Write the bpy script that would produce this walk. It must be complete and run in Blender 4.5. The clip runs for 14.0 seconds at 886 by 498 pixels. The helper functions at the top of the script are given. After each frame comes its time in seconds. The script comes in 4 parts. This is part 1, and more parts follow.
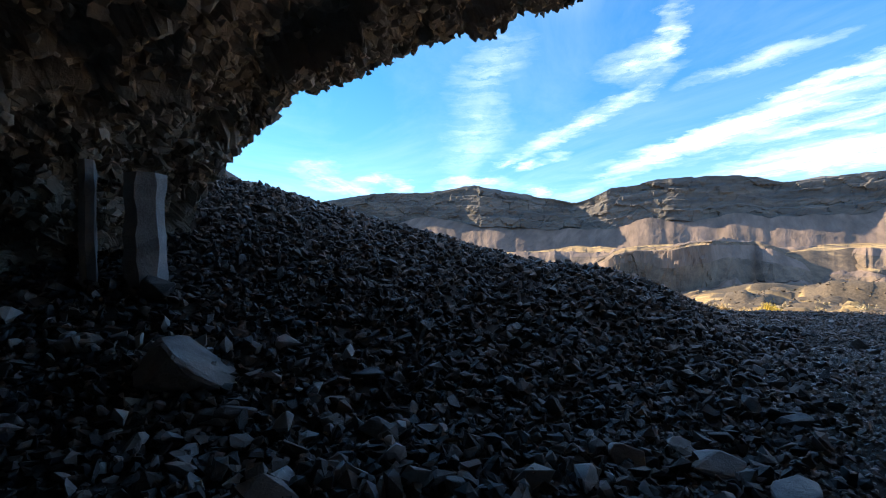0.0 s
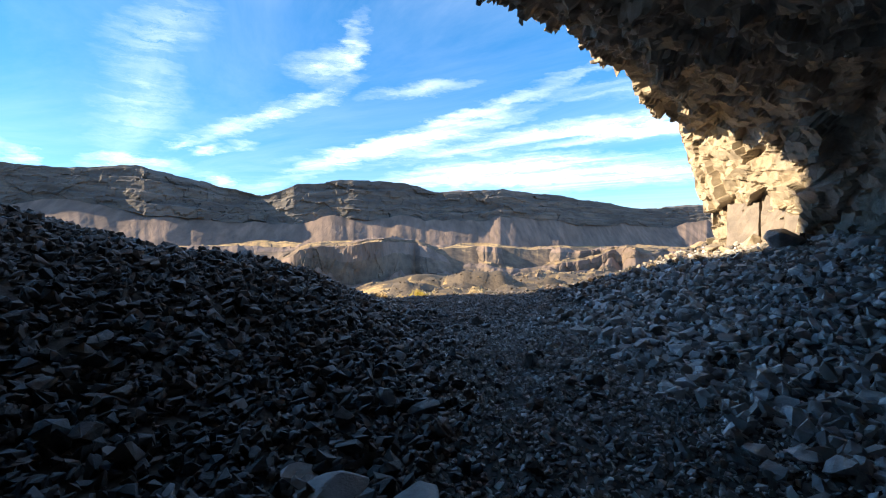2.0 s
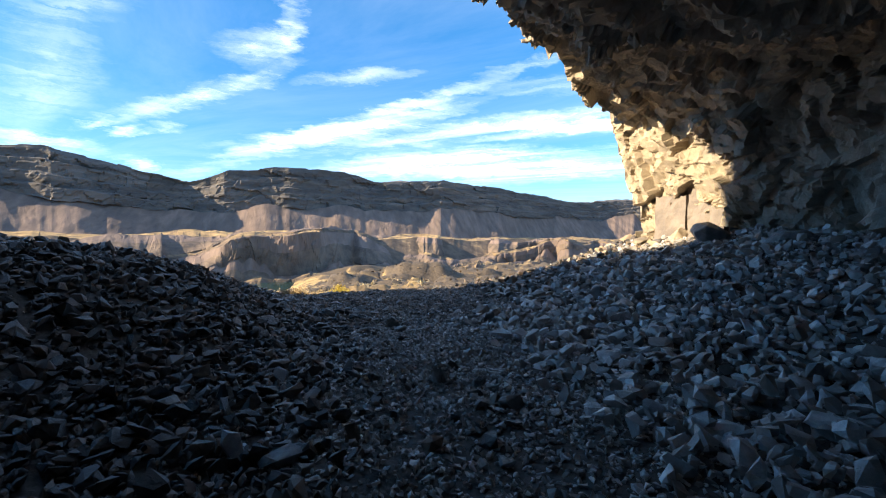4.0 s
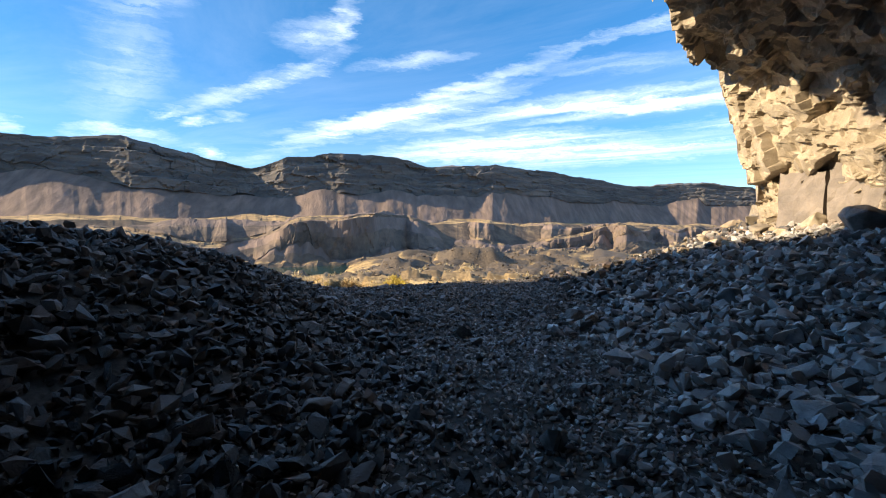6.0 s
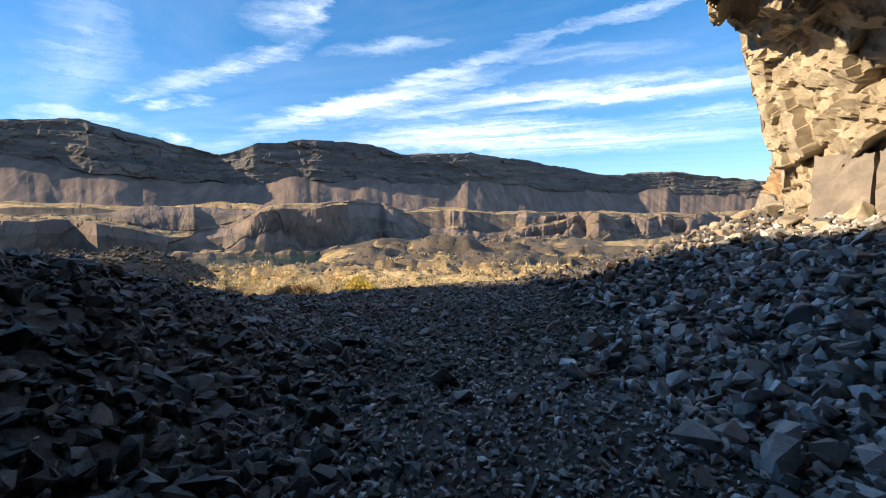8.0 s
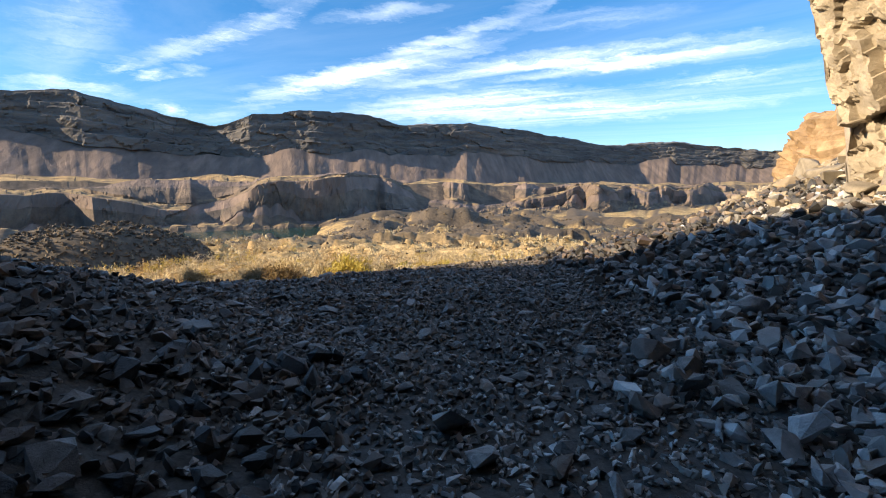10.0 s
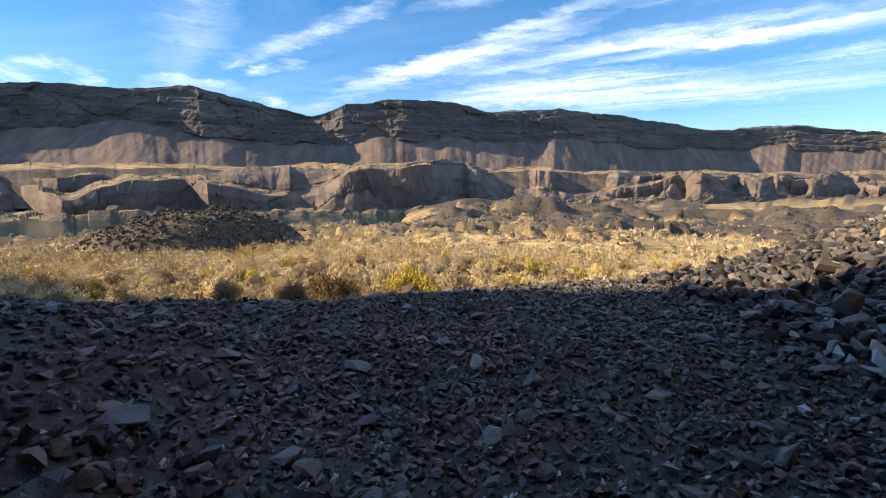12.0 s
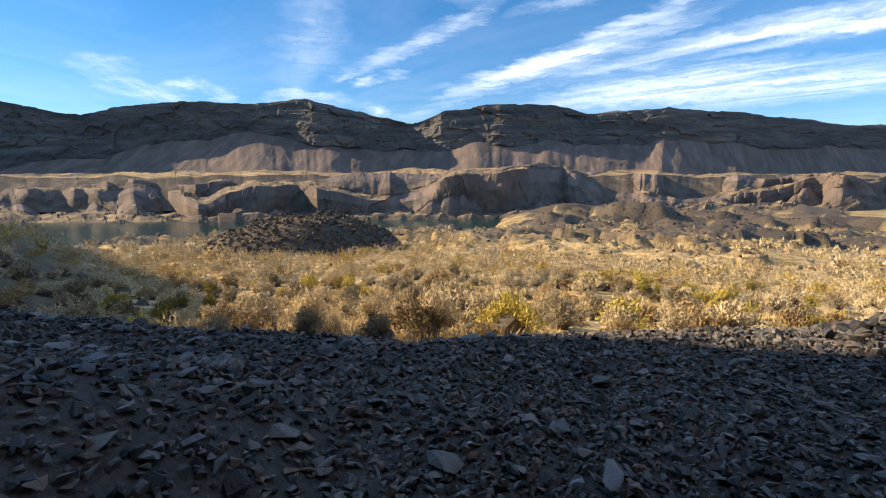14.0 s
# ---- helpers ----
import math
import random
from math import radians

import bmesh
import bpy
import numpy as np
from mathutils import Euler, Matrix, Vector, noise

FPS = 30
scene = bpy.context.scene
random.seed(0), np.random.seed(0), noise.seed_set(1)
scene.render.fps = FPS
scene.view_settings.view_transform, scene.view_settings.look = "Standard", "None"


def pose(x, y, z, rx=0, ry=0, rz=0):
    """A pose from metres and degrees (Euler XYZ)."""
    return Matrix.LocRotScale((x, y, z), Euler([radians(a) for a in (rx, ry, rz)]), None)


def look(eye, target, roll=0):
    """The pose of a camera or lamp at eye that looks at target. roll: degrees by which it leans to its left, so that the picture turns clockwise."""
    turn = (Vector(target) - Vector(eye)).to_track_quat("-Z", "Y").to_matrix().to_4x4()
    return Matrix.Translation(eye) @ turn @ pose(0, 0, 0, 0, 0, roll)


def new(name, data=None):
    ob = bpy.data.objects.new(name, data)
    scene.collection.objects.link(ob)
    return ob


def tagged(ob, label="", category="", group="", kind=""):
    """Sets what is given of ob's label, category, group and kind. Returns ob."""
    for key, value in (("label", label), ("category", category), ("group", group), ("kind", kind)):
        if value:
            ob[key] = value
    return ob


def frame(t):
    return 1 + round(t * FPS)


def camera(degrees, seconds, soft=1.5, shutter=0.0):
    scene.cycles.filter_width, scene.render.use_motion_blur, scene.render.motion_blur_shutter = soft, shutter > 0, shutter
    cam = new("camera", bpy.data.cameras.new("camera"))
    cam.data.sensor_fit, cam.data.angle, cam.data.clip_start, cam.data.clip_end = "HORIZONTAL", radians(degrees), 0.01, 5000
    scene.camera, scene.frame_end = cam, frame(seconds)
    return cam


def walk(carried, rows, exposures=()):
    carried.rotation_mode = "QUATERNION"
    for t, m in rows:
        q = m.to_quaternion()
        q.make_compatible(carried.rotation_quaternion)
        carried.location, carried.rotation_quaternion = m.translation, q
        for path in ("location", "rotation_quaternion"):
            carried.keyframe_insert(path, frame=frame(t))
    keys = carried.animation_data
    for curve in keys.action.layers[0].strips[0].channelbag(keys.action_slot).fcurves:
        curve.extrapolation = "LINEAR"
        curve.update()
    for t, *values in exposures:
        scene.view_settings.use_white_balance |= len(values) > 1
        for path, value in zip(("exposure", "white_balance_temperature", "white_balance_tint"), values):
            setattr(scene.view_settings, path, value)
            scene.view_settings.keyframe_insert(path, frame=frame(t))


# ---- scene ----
cam = camera(87.1, 14.0, 1.1)
# BEGIN PATH
PATH = [
    (0, (-0.036, 0.65, 1.564), (-1.104, 2.34, 1.573), -0.9),
    (0.5, (-0.068, 0.974, 1.534), (-0.836, 2.82, 1.556), -0.8),
    (1, (-0.137, 1.272, 1.494), (-0.576, 3.223, 1.515), -0.4),
    (1.5, (-0.034, 1.539, 1.433), (-0.154, 3.536, 1.43), -0.1),
    (2, (0.182, 1.812, 1.41), (0.354, 3.805, 1.388), 0.1),
    (2.5, (0.392, 2.12, 1.347), (0.831, 4.071, 1.305), 0.4),
    (5, (0.756, 3.289, 1.466), (1.122, 5.253, 1.373), 0.9),
    (5.5, (0.696, 3.793, 1.425), (0.983, 5.769, 1.303), 0.8),
    (6, (0.636, 4.305, 1.424), (0.844, 6.29, 1.298), 0.7),
    (6.5, (0.729, 4.81, 1.46), (0.914, 6.797, 1.329), 0.7),
    (7, (0.724, 5.31, 1.431), (0.992, 7.287, 1.286), 0.8),
    (7.5, (0.805, 5.758, 1.471), (1.113, 7.728, 1.316), 0.9),
    (10, (1.038, 7.442, 1.387), (1.354, 9.395, 1.093), 0.5),
    (10.5, (1.19, 7.867, 1.42), (1.483, 9.821, 1.113), 0.6),
    (11, (1.271, 8.204, 1.43), (1.45, 10.17, 1.108), 0.6),
    (11.5, (1.375, 8.684, 1.489), (1.425, 10.655, 1.154), 0.5),
    (12, (1.29, 9.11, 1.473), (1.252, 11.079, 1.125), 0.6),
    (12.5, (1.173, 9.458, 1.566), (1.025, 11.422, 1.218), 0.6),
    (13, (1.181, 9.767, 1.548), (0.901, 11.717, 1.201), 0.3),
    (13.5, (1.178, 10.006, 1.601), (0.775, 11.935, 1.256), 0.1),
    (14, (1.118, 10.043, 1.595), (0.681, 11.966, 1.264), 0.0),
]
# END PATH
walk(cam, [(t, look(e, g, r)) for t, e, g, r in PATH], [(0, 1.55), (1, 1.42), (2.5, 1.48), (5, 1.34), (6, 1.14), (7.5, 1.0), (10, 1.05), (12, 0.95), (14, 0.8)])

# ---- light: low sun from the far left, blue sky with cirrus ----
SUN_YAW, SUN_ELEV = 96.0, 23.0
world = bpy.data.worlds.new("sky")
scene.world = world
world.use_nodes = True
wt = world.node_tree
for n in list(wt.nodes):
    wt.nodes.remove(n)


def wire(tree, kind, _ins=None, **props):
    """A node with its properties and inputs set; an input is a value or a socket."""
    n = tree.nodes.new(kind)
    for k, v in props.items():
        setattr(n, k, v)
    for k, v in (_ins or {}).items():
        if isinstance(v, bpy.types.NodeSocket):
            tree.links.new(v, n.inputs[k])
        else:
            n.inputs[k].default_value = v
    return n


def ramp(tree, fac, stops):
    n = wire(tree, "ShaderNodeValToRGB", {0: fac})
    els = n.color_ramp.elements
    while len(els) < len(stops):
        els.new(0.5)
    for e, (p, c) in zip(els, stops):
        e.position, e.color = p, (*c, 1) if len(c) == 3 else c
    return n.outputs["Color"]


sky = wire(wt, "ShaderNodeTexSky", sky_type="NISHITA", sun_disc=False)
sky.sun_elevation, sky.sun_rotation = radians(SUN_ELEV), radians(-SUN_YAW)
sky.altitude, sky.air_density, sky.dust_density, sky.ozone_density = 1200, 1.0, 0.0, 1.6
even = wire(wt, "ShaderNodeGamma", {"Color": sky.outputs[0], "Gamma": 0.85})
blue = wire(wt, "ShaderNodeHueSaturation", {"Hue": 0.503, "Saturation": 1.5, "Value": 0.95, "Color": even.outputs[0]})
tc = wire(wt, "ShaderNodeTexCoord")
sep = wire(wt, "ShaderNodeSeparateXYZ", {0: tc.outputs["Generated"]})
clear_air = ramp(wt, sep.outputs["Z"], [(0.0, (0.5, 0.66, 0.84)), (0.18, (0.72, 0.84, 0.96)), (0.42, (1, 1, 1))])
blue = wire(wt, "ShaderNodeMix", {"Factor": 1.0, 6: blue.outputs[0], 7: clear_air}, data_type="RGBA", blend_type="MULTIPLY")
up = wire(wt, "ShaderNodeMath", {0: sep.outputs["Z"], 1: 0.05}, operation="SUBTRACT")
up2 = wire(wt, "ShaderNodeMath", {0: up.outputs[0], 1: 0.03}, operation="MAXIMUM")
px = wire(wt, "ShaderNodeMath", {0: sep.outputs["X"], 1: up2.outputs[0]}, operation="DIVIDE")
py = wire(wt, "ShaderNodeMath", {0: sep.outputs["Y"], 1: up2.outputs[0]}, operation="DIVIDE")
flat = wire(wt, "ShaderNodeCombineXYZ", {0: px.outputs[0], 1: py.outputs[0], 2: 0.0})
turn = wire(wt, "ShaderNodeVectorRotate", {"Vector": flat.outputs[0], "Angle": radians(-36)}, rotation_type="Z_AXIS")


def cirrus(scale, detail, rough, distort, off):
    mp = wire(wt, "ShaderNodeMapping", {"Vector": turn.outputs[0], "Scale": scale, "Location": off})
    return wire(wt, "ShaderNodeTexNoise", {"Vector": mp.outputs[0], "Scale": 1.0, "Detail": detail, "Roughness": rough, "Distortion": distort}).outputs[0]


fibre = ramp(wt, cirrus((1.3, 0.12, 1), 9, 0.66, 0.7, (1.3, 0.4, 0)), [(0.4, (0, 0, 0)), (0.62, (1, 1, 1))])
veil = ramp(wt, cirrus((0.5, 0.16, 1), 8, 0.66, 0.9, (3.4, 1.0, 0)), [(0.4, (0, 0, 0)), (0.75, (0.6, 0.6, 0.6))])
# bearing (to the left) and height over the horizon in degrees, ruffled for ragged edges
bearing = wire(wt, "ShaderNodeMath", {0: sep.outputs["X"], 1: sep.outputs["Y"]}, operation="ARCTAN2")
height = wire(wt, "ShaderNodeMath", {0: sep.outputs["Z"]}, operation="ARCSINE")
bearing = wire(wt, "ShaderNodeMath", {0: bearing.outputs[0], 1: -180 / math.pi}, operation="MULTIPLY")
height = wire(wt, "ShaderNodeMath", {0: height.outputs[0], 1: 180 / math.pi}, operation="MULTIPLY")
dome = wire(wt, "ShaderNodeCombineXYZ", {0: bearing.outputs[0], 1: height.outputs[0], 2: 0.0})
stretch = wire(wt, "ShaderNodeMapping", {"Vector": dome.outputs[0], "Rotation": (0, 0, radians(14)), "Scale": (0.22, 0.75, 1)})
ruffle = wire(wt, "ShaderNodeTexNoise", {"Vector": stretch.outputs[0], "Scale": 1.0, "Detail": 7, "Roughness": 0.68})
ruffle = wire(wt, "ShaderNodeVectorMath", {0: ruffle.outputs["Color"], 1: (0.5, 0.5, 0.5)}, operation="SUBTRACT")
ruffle = wire(wt, "ShaderNodeVectorMath", {0: ruffle.outputs[0], 1: (7.0, 2.6, 0)}, operation="MULTIPLY")
dome = wire(wt, "ShaderNodeVectorMath", {0: dome.outputs[0], 1: ruffle.outputs[0]}, operation="ADD")

# cirrus bands: from (bearing, height) to (bearing, height), how far they bow up, half-width, thickness
LONG_CIRRUS = ((19, 5.8, -19, 18.6, 0.4, 1.3, 0.9), (12, 9.6, -17, 15.8, -0.7, 1.3, 0.8), (3, 10.2, -46, 13.6, 2.2, 1.6, 1.0), (2, 7.6, -28, 9.4, 0.9, 1.9, 1.2),
               (-6, 6.9, -50, 9.0, 0.1, 1.6, 0.9), (-18, 12.0, -46, 12.8, 0.5, 1.1, 0.7), (-26, 9.9, -50, 10.8, 0, 0.9, 0.6), (-17, 19.0, -40, 21.8, 0.3, 0.8, 0.5))
HIGH_CIRRUS = ((5, 17.2, -9, 19.1, 0.2, 0.9, 0.5), (-15, 17.4, -35, 17.1, 0.2, 1.2, 0.35), (25, 10.4, 5.2, 18.8, -0.1, 1.3, 0.65), (13.5, 19.6, 5, 21.8, -1.4, 2.4, 0.5),
               (6.4, 18.6, 5.4, 26, 0.3, 1.8, 0.5), (30, 8.8, 25.6, 20.5, -0.7, 4.4, 0.33), (31, 19.0, 21, 24.2, -0.2, 3.2, 0.35))
LOW_PUFFS = ((33, 7.8, 23.8, 8.0, 0.6, 1.3, 0.8), (26, 10.2, 22.8, 10.8, 0, 0.7, 0.9), (23.2, 9.5, 20, 10.4, 0, 0.8, 0.9), (20, 10.6, 17, 11.2, 0, 0.6, 0.6), (22.6, 7.4, 19, 6.6, 0.2, 0.8, 0.8),
             (50, 9.8, 40.8, 7.1, -0.3, 1.3, 0.8), (42.4, 8.5, 38, 9.3, 0.1, 0.8, 0.8), (39, 8.4, 35.8, 7.6, 0, 0.9, 0.8), (50, 10, 45, 10, 0.3, 0.9, 0.5))
thick = None
for a0, h0, a1, h1, bow, wide, dense in LONG_CIRRUS + HIGH_CIRRUS + LOW_PUFFS:
    far = math.hypot(a1 - a0, h1 - h0) / 2
    local = wire(wt, "ShaderNodeMapping", {"Vector": dome.outputs[0], "Location": ((a0 + a1) / 2, (h0 + h1) / 2 + bow * 0.5, 0), "Rotation": (0, 0, math.atan2(h0 - h1, a0 - a1)), "Scale": (far * 1.2, wide, 1)}, vector_type="TEXTURE")
    uv = wire(wt, "ShaderNodeSeparateXYZ", {0: local.outputs[0]})
    uu = wire(wt, "ShaderNodeMath", {0: uv.outputs[0], 1: uv.outputs[0]}, operation="MULTIPLY")
    bent = wire(wt, "ShaderNodeMath", {0: uu.outputs[0], 1: bow / wide, 2: uv.outputs[1]}, operation="MULTIPLY_ADD")
    flat_uv = wire(wt, "ShaderNodeCombineXYZ", {0: uv.outputs[0], 1: bent.outputs[0], 2: 0.0})
    ball = wire(wt, "ShaderNodeTexGradient", {0: flat_uv.outputs[0]}, gradient_type="SPHERICAL")
    thick = wire(wt, "ShaderNodeMath", {0: ball.outputs["Fac"], 1: dense * 1.5, 2: thick.outputs[0] if thick else 0.0}, operation="MULTIPLY_ADD")
comb = wire(wt, "ShaderNodeMapping", {"Vector": dome.outputs[0], "Rotation": (0, 0, radians(9)), "Scale": (0.06, 1.35, 1)})
comb = wire(wt, "ShaderNodeTexNoise", {"Vector": comb.outputs[0], "Scale": 0.8, "Detail": 8, "Roughness": 0.7, "Distortion": 0.5}).outputs[0]
comb = ramp(wt, comb, [(0.42, (0, 0, 0)), (0.58, (1, 1, 1))])
fibre = wire(wt, "ShaderNodeMath", {0: fibre, 1: comb}, operation="ADD").outputs[0]
grainy = wire(wt, "ShaderNodeMath", {0: fibre, 1: 0.46, 2: 0.04}, operation="MULTIPLY_ADD")
c2 = wire(wt, "ShaderNodeMath", {0: thick.outputs[0], 1: grainy.outputs[0]}, operation="MULTIPLY")
# veil thickened high up, out of view, to brighten the shaded ground
overhead_fill = wire(wt, "ShaderNodeMapRange", {0: sep.outputs["Z"], 1: 0.42, 2: 0.75, 3: 0.22, 4: 1.6})
veil = wire(wt, "ShaderNodeMath", {0: veil, 1: overhead_fill.outputs[0]}, operation="MULTIPLY").outputs[0]
c3 = wire(wt, "ShaderNodeMath", {0: veil, 1: 1.0, 2: c2.outputs[0]}, operation="MULTIPLY_ADD", use_clamp=True)
c3 = wire(wt, "ShaderNodeMath", {0: c3.outputs[0], 1: 0.85}, operation="MULTIPLY", use_clamp=True)
cloud = wire(wt, "ShaderNodeMix", {"Factor": c3.outputs[0], 6: blue.outputs[2], 7: (4.9, 5.4, 6.1, 1)}, data_type="RGBA")
wb = wire(wt, "ShaderNodeBackground", {"Color": cloud.outputs[2], "Strength": 0.14})
wo = wire(wt, "ShaderNodeOutputWorld", {"Surface": wb.outputs[0]})

sun = new("sun", bpy.data.lights.new("sun", "SUN"))
sun.data.energy, sun.data.angle, sun.data.color = 5.0, radians(0.5), (1.0, 0.79, 0.52)
sy, se = radians(SUN_YAW), radians(SUN_ELEV)
sun.matrix_world = look((-math.sin(sy) * math.cos(se) * 50, math.cos(sy) * math.cos(se) * 50, math.sin(se) * 50), (0, 0, 0))


# ---- materials ----
def stone_mat(name, dark, light, scale=3.0, bump=0.4, island=0.0, rough=0.85, tint=None, per_object=False, stain=0.0, streak=None):
    """A mottled mineral surface: broad patches, fine grain, and a tone of its own for each piece."""
    m = bpy.data.materials.new(name)
    m.use_nodes = True
    t = m.node_tree
    b = t.nodes["Principled BSDF"]
    co = wire(t, "ShaderNodeTexCoord").outputs["Object"]
    if streak:
        co = wire(t, "ShaderNodeMapping", {"Vector": co, "Scale": streak}).outputs[0]
    broad = wire(t, "ShaderNodeTexNoise", {"Vector": co, "Scale": scale, "Detail": 5, "Roughness": 0.6}).outputs[0]
    fine = wire(t, "ShaderNodeTexNoise", {"Vector": co, "Scale": scale * 13, "Detail": 4, "Roughness": 0.7}).outputs[0]
    mixed = wire(t, "ShaderNodeMath", {0: fine, 1: 0.35}, operation="MULTIPLY")
    add = wire(t, "ShaderNodeMath", {0: broad, 1: mixed.outputs[0]}, operation="ADD")
    col = ramp(t, add.outputs[0], [(0.42, dark), (0.88, light)])
    if island:
        info = wire(t, "ShaderNodeObjectInfo").outputs["Random"] if per_object else wire(t, "ShaderNodeNewGeometry").outputs["Random Per Island"]
        tone = wire(t, "ShaderNodeMapRange", {0: info, 3: 1 - island, 4: 1 + island})
        col = wire(t, "ShaderNodeMix", {"Factor": 1.0, 6: col, 7: tone.outputs[0]}, data_type="RGBA", blend_type="MULTIPLY").outputs[2]
        if tint:
            pick = wire(t, "ShaderNodeMath", {0: info, 1: 7.31}, operation="MULTIPLY")
            frac = wire(t, "ShaderNodeMath", {0: pick.outputs[0]}, operation="FRACT")
            warm = ramp(t, frac.outputs[0], [(0.55, (0, 0, 0)), (0.95, (0.75, 0.75, 0.75))])
            col = wire(t, "ShaderNodeMix", {"Factor": warm, 6: col, 7: (*tint, 1)}, data_type="RGBA").outputs[2]
    if stain:
        sn = wire(t, "ShaderNodeTexNoise", {"Vector": co, "Scale": scale * 0.35, "Detail": 6, "Roughness": 0.65, "Distortion": 0.6}).outputs[0]
        sf = ramp(t, sn, [(0.45, (0, 0, 0)), (0.62, (stain, stain, stain))])
        col = wire(t, "ShaderNodeMix", {"Factor": sf, 6: col, 7: (*dark, 1)}, data_type="RGBA").outputs[2]
    t.links.new(col, b.inputs["Base Color"])
    b.inputs["Roughness"].default_value = rough
    b.inputs["Specular IOR Level"].default_value = 0.35
    bm = wire(t, "ShaderNodeBump", {"Strength": bump, "Distance": 0.35 / scale, "Height": add.outputs[0]})
    t.links.new(bm.outputs[0], b.inputs["Normal"])
    return m


def leaf_mat(name, dark, light, scale=2.0, per_bush=False):
    m = stone_mat(name, dark, light, scale, 0.0, 0.5 if per_bush else 0.25, 0.9, None, per_bush)
    m.node_tree.nodes["Principled BSDF"].inputs["Subsurface Weight"].default_value = 0.0
    return m


# dark tone stands in for the little light the mound gets
M_DARKENED = stone_mat("darkened_basalt_rubble", (0.029, 0.028, 0.0275), (0.108, 0.103, 0.099), 5, 0.5, 0.6, 0.5, (0.26, 0.19, 0.145))
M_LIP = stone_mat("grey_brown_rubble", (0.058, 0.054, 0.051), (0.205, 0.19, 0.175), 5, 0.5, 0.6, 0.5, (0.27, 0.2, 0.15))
# grey raised further to make up for the dim light in the cave
M_GRAVEL_LIGHTENED = stone_mat("lightened_grey_gravel", (0.27, 0.265, 0.26), (0.63, 0.61, 0.585), 5, 0.5, 0.6, 0.5, (0.34, 0.26, 0.21))
# same basalt lightened, because the bank faces the light of the opening
M_LIGHTENED = stone_mat("lightened_basalt_rubble", (0.26, 0.256, 0.252), (0.62, 0.607, 0.59), 5, 0.5, 0.55, 0.5, (0.3, 0.24, 0.2))
M_STONE_ONE = stone_mat("basalt_stone", (0.09, 0.088, 0.085), (0.3, 0.29, 0.28), 4, 0.5, 0.5, 0.5, (0.26, 0.19, 0.145), True)
M_PALE_ONE = stone_mat("pale_lightened_stone", (0.28, 0.275, 0.27), (0.62, 0.61, 0.595), 4, 0.5, 0.3, 0.5, None, True)
# lit copy of the rubble: tan, with the sun's warmth in its colour
M_LIT_STONE = stone_mat("sun_toned_rubble", (0.22, 0.18, 0.13), (0.5, 0.43, 0.33), 4, 0.5, 0.4, 0.85, (0.36, 0.27, 0.17))
M_ROOF = stone_mat("cave_rock", (0.225, 0.195, 0.16), (0.53, 0.455, 0.37), 1.6, 0.6, 0, 0.85, None, False, 0.5)
M_WALL = stone_mat("tan_cave_wall", (0.25, 0.21, 0.155), (0.6, 0.515, 0.4), 2.2, 0.6, 0, 0.85, None, False, 0.35)
M_PANEL = stone_mat("smooth_basalt", (0.14, 0.125, 0.115), (0.29, 0.25, 0.22), 2.5, 0.25, 0, 0.8)
M_COLUMN = stone_mat("grey_column", (0.2, 0.2, 0.2), (0.5, 0.485, 0.47), 2.5, 0.3, 0, 0.7)
M_CHUNK = stone_mat("cave_chunk", (0.28, 0.245, 0.205), (0.62, 0.54, 0.45), 3, 0.5, 0.4, 0.8, (0.26, 0.2, 0.13))
# basalt grey, kept cool to stand in for haze over the distance
M_CLIFF = stone_mat("far_cliff", (0.068, 0.068, 0.07), (0.205, 0.185, 0.168), 0.05, 0.5, 0, 0.95, None, False, 0.6, (0.3, 0.3, 2.2))
M_TALUS = stone_mat("far_talus", (0.11, 0.088, 0.077), (0.27, 0.2, 0.165), 0.08, 0.5, 0, 0.95, None, False, 0.5, (1.0, 0.3, 0.2))
M_GRASSTOP = stone_mat("far_dry_grass", (0.24, 0.165, 0.08), (0.58, 0.41, 0.2), 0.03, 0.3, 0, 0.95, None, False, 0.7)


def rocky_where_steep(m, rock_dark, rock_light):
    """Grass holds on the flats only: bare rock shows on the slopes."""
    t = m.node_tree
    b = t.nodes["Principled BSDF"]
    grass_col = b.inputs["Base Color"].links[0].from_socket
    geo = wire(t, "ShaderNodeNewGeometry")
    co = wire(t, "ShaderNodeTexCoord").outputs["Object"]
    nz = wire(t, "ShaderNodeSeparateXYZ", {0: geo.outputs["True Normal"]}).outputs["Z"]
    n = wire(t, "ShaderNodeTexNoise", {"Vector": co, "Scale": 0.06, "Detail": 7, "Roughness": 0.7}).outputs[0]
    rock = ramp(t, n, [(0.35, rock_dark), (0.7, rock_light)])
    n3 = wire(t, "ShaderNodeMath", {0: n, 1: 0.5}, operation="MULTIPLY")
    lean = wire(t, "ShaderNodeMath", {0: nz, 1: n3.outputs[0]}, operation="ADD")
    span = wire(t, "ShaderNodeMapRange", {0: lean.outputs[0], 1: 1.14, 2: 1.27})
    col = wire(t, "ShaderNodeMix", {"Factor": span.outputs[0], 6: rock, 7: grass_col}, data_type="RGBA").outputs[2]
    t.links.new(col, b.inputs["Base Color"])


rocky_where_steep(M_GRASSTOP, (0.08, 0.065, 0.052), (0.22, 0.165, 0.12))
M_BENCH = stone_mat("bench_cliff", (0.07, 0.06, 0.053), (0.24, 0.18, 0.135), 0.06, 0.5, 0, 0.95, None, False, 0.6)
M_LAVA = stone_mat("dark_lava_rock", (0.05, 0.04, 0.032), (0.16, 0.125, 0.09), 1.0, 0.5, 0.5, 0.9, (0.2, 0.15, 0.09))
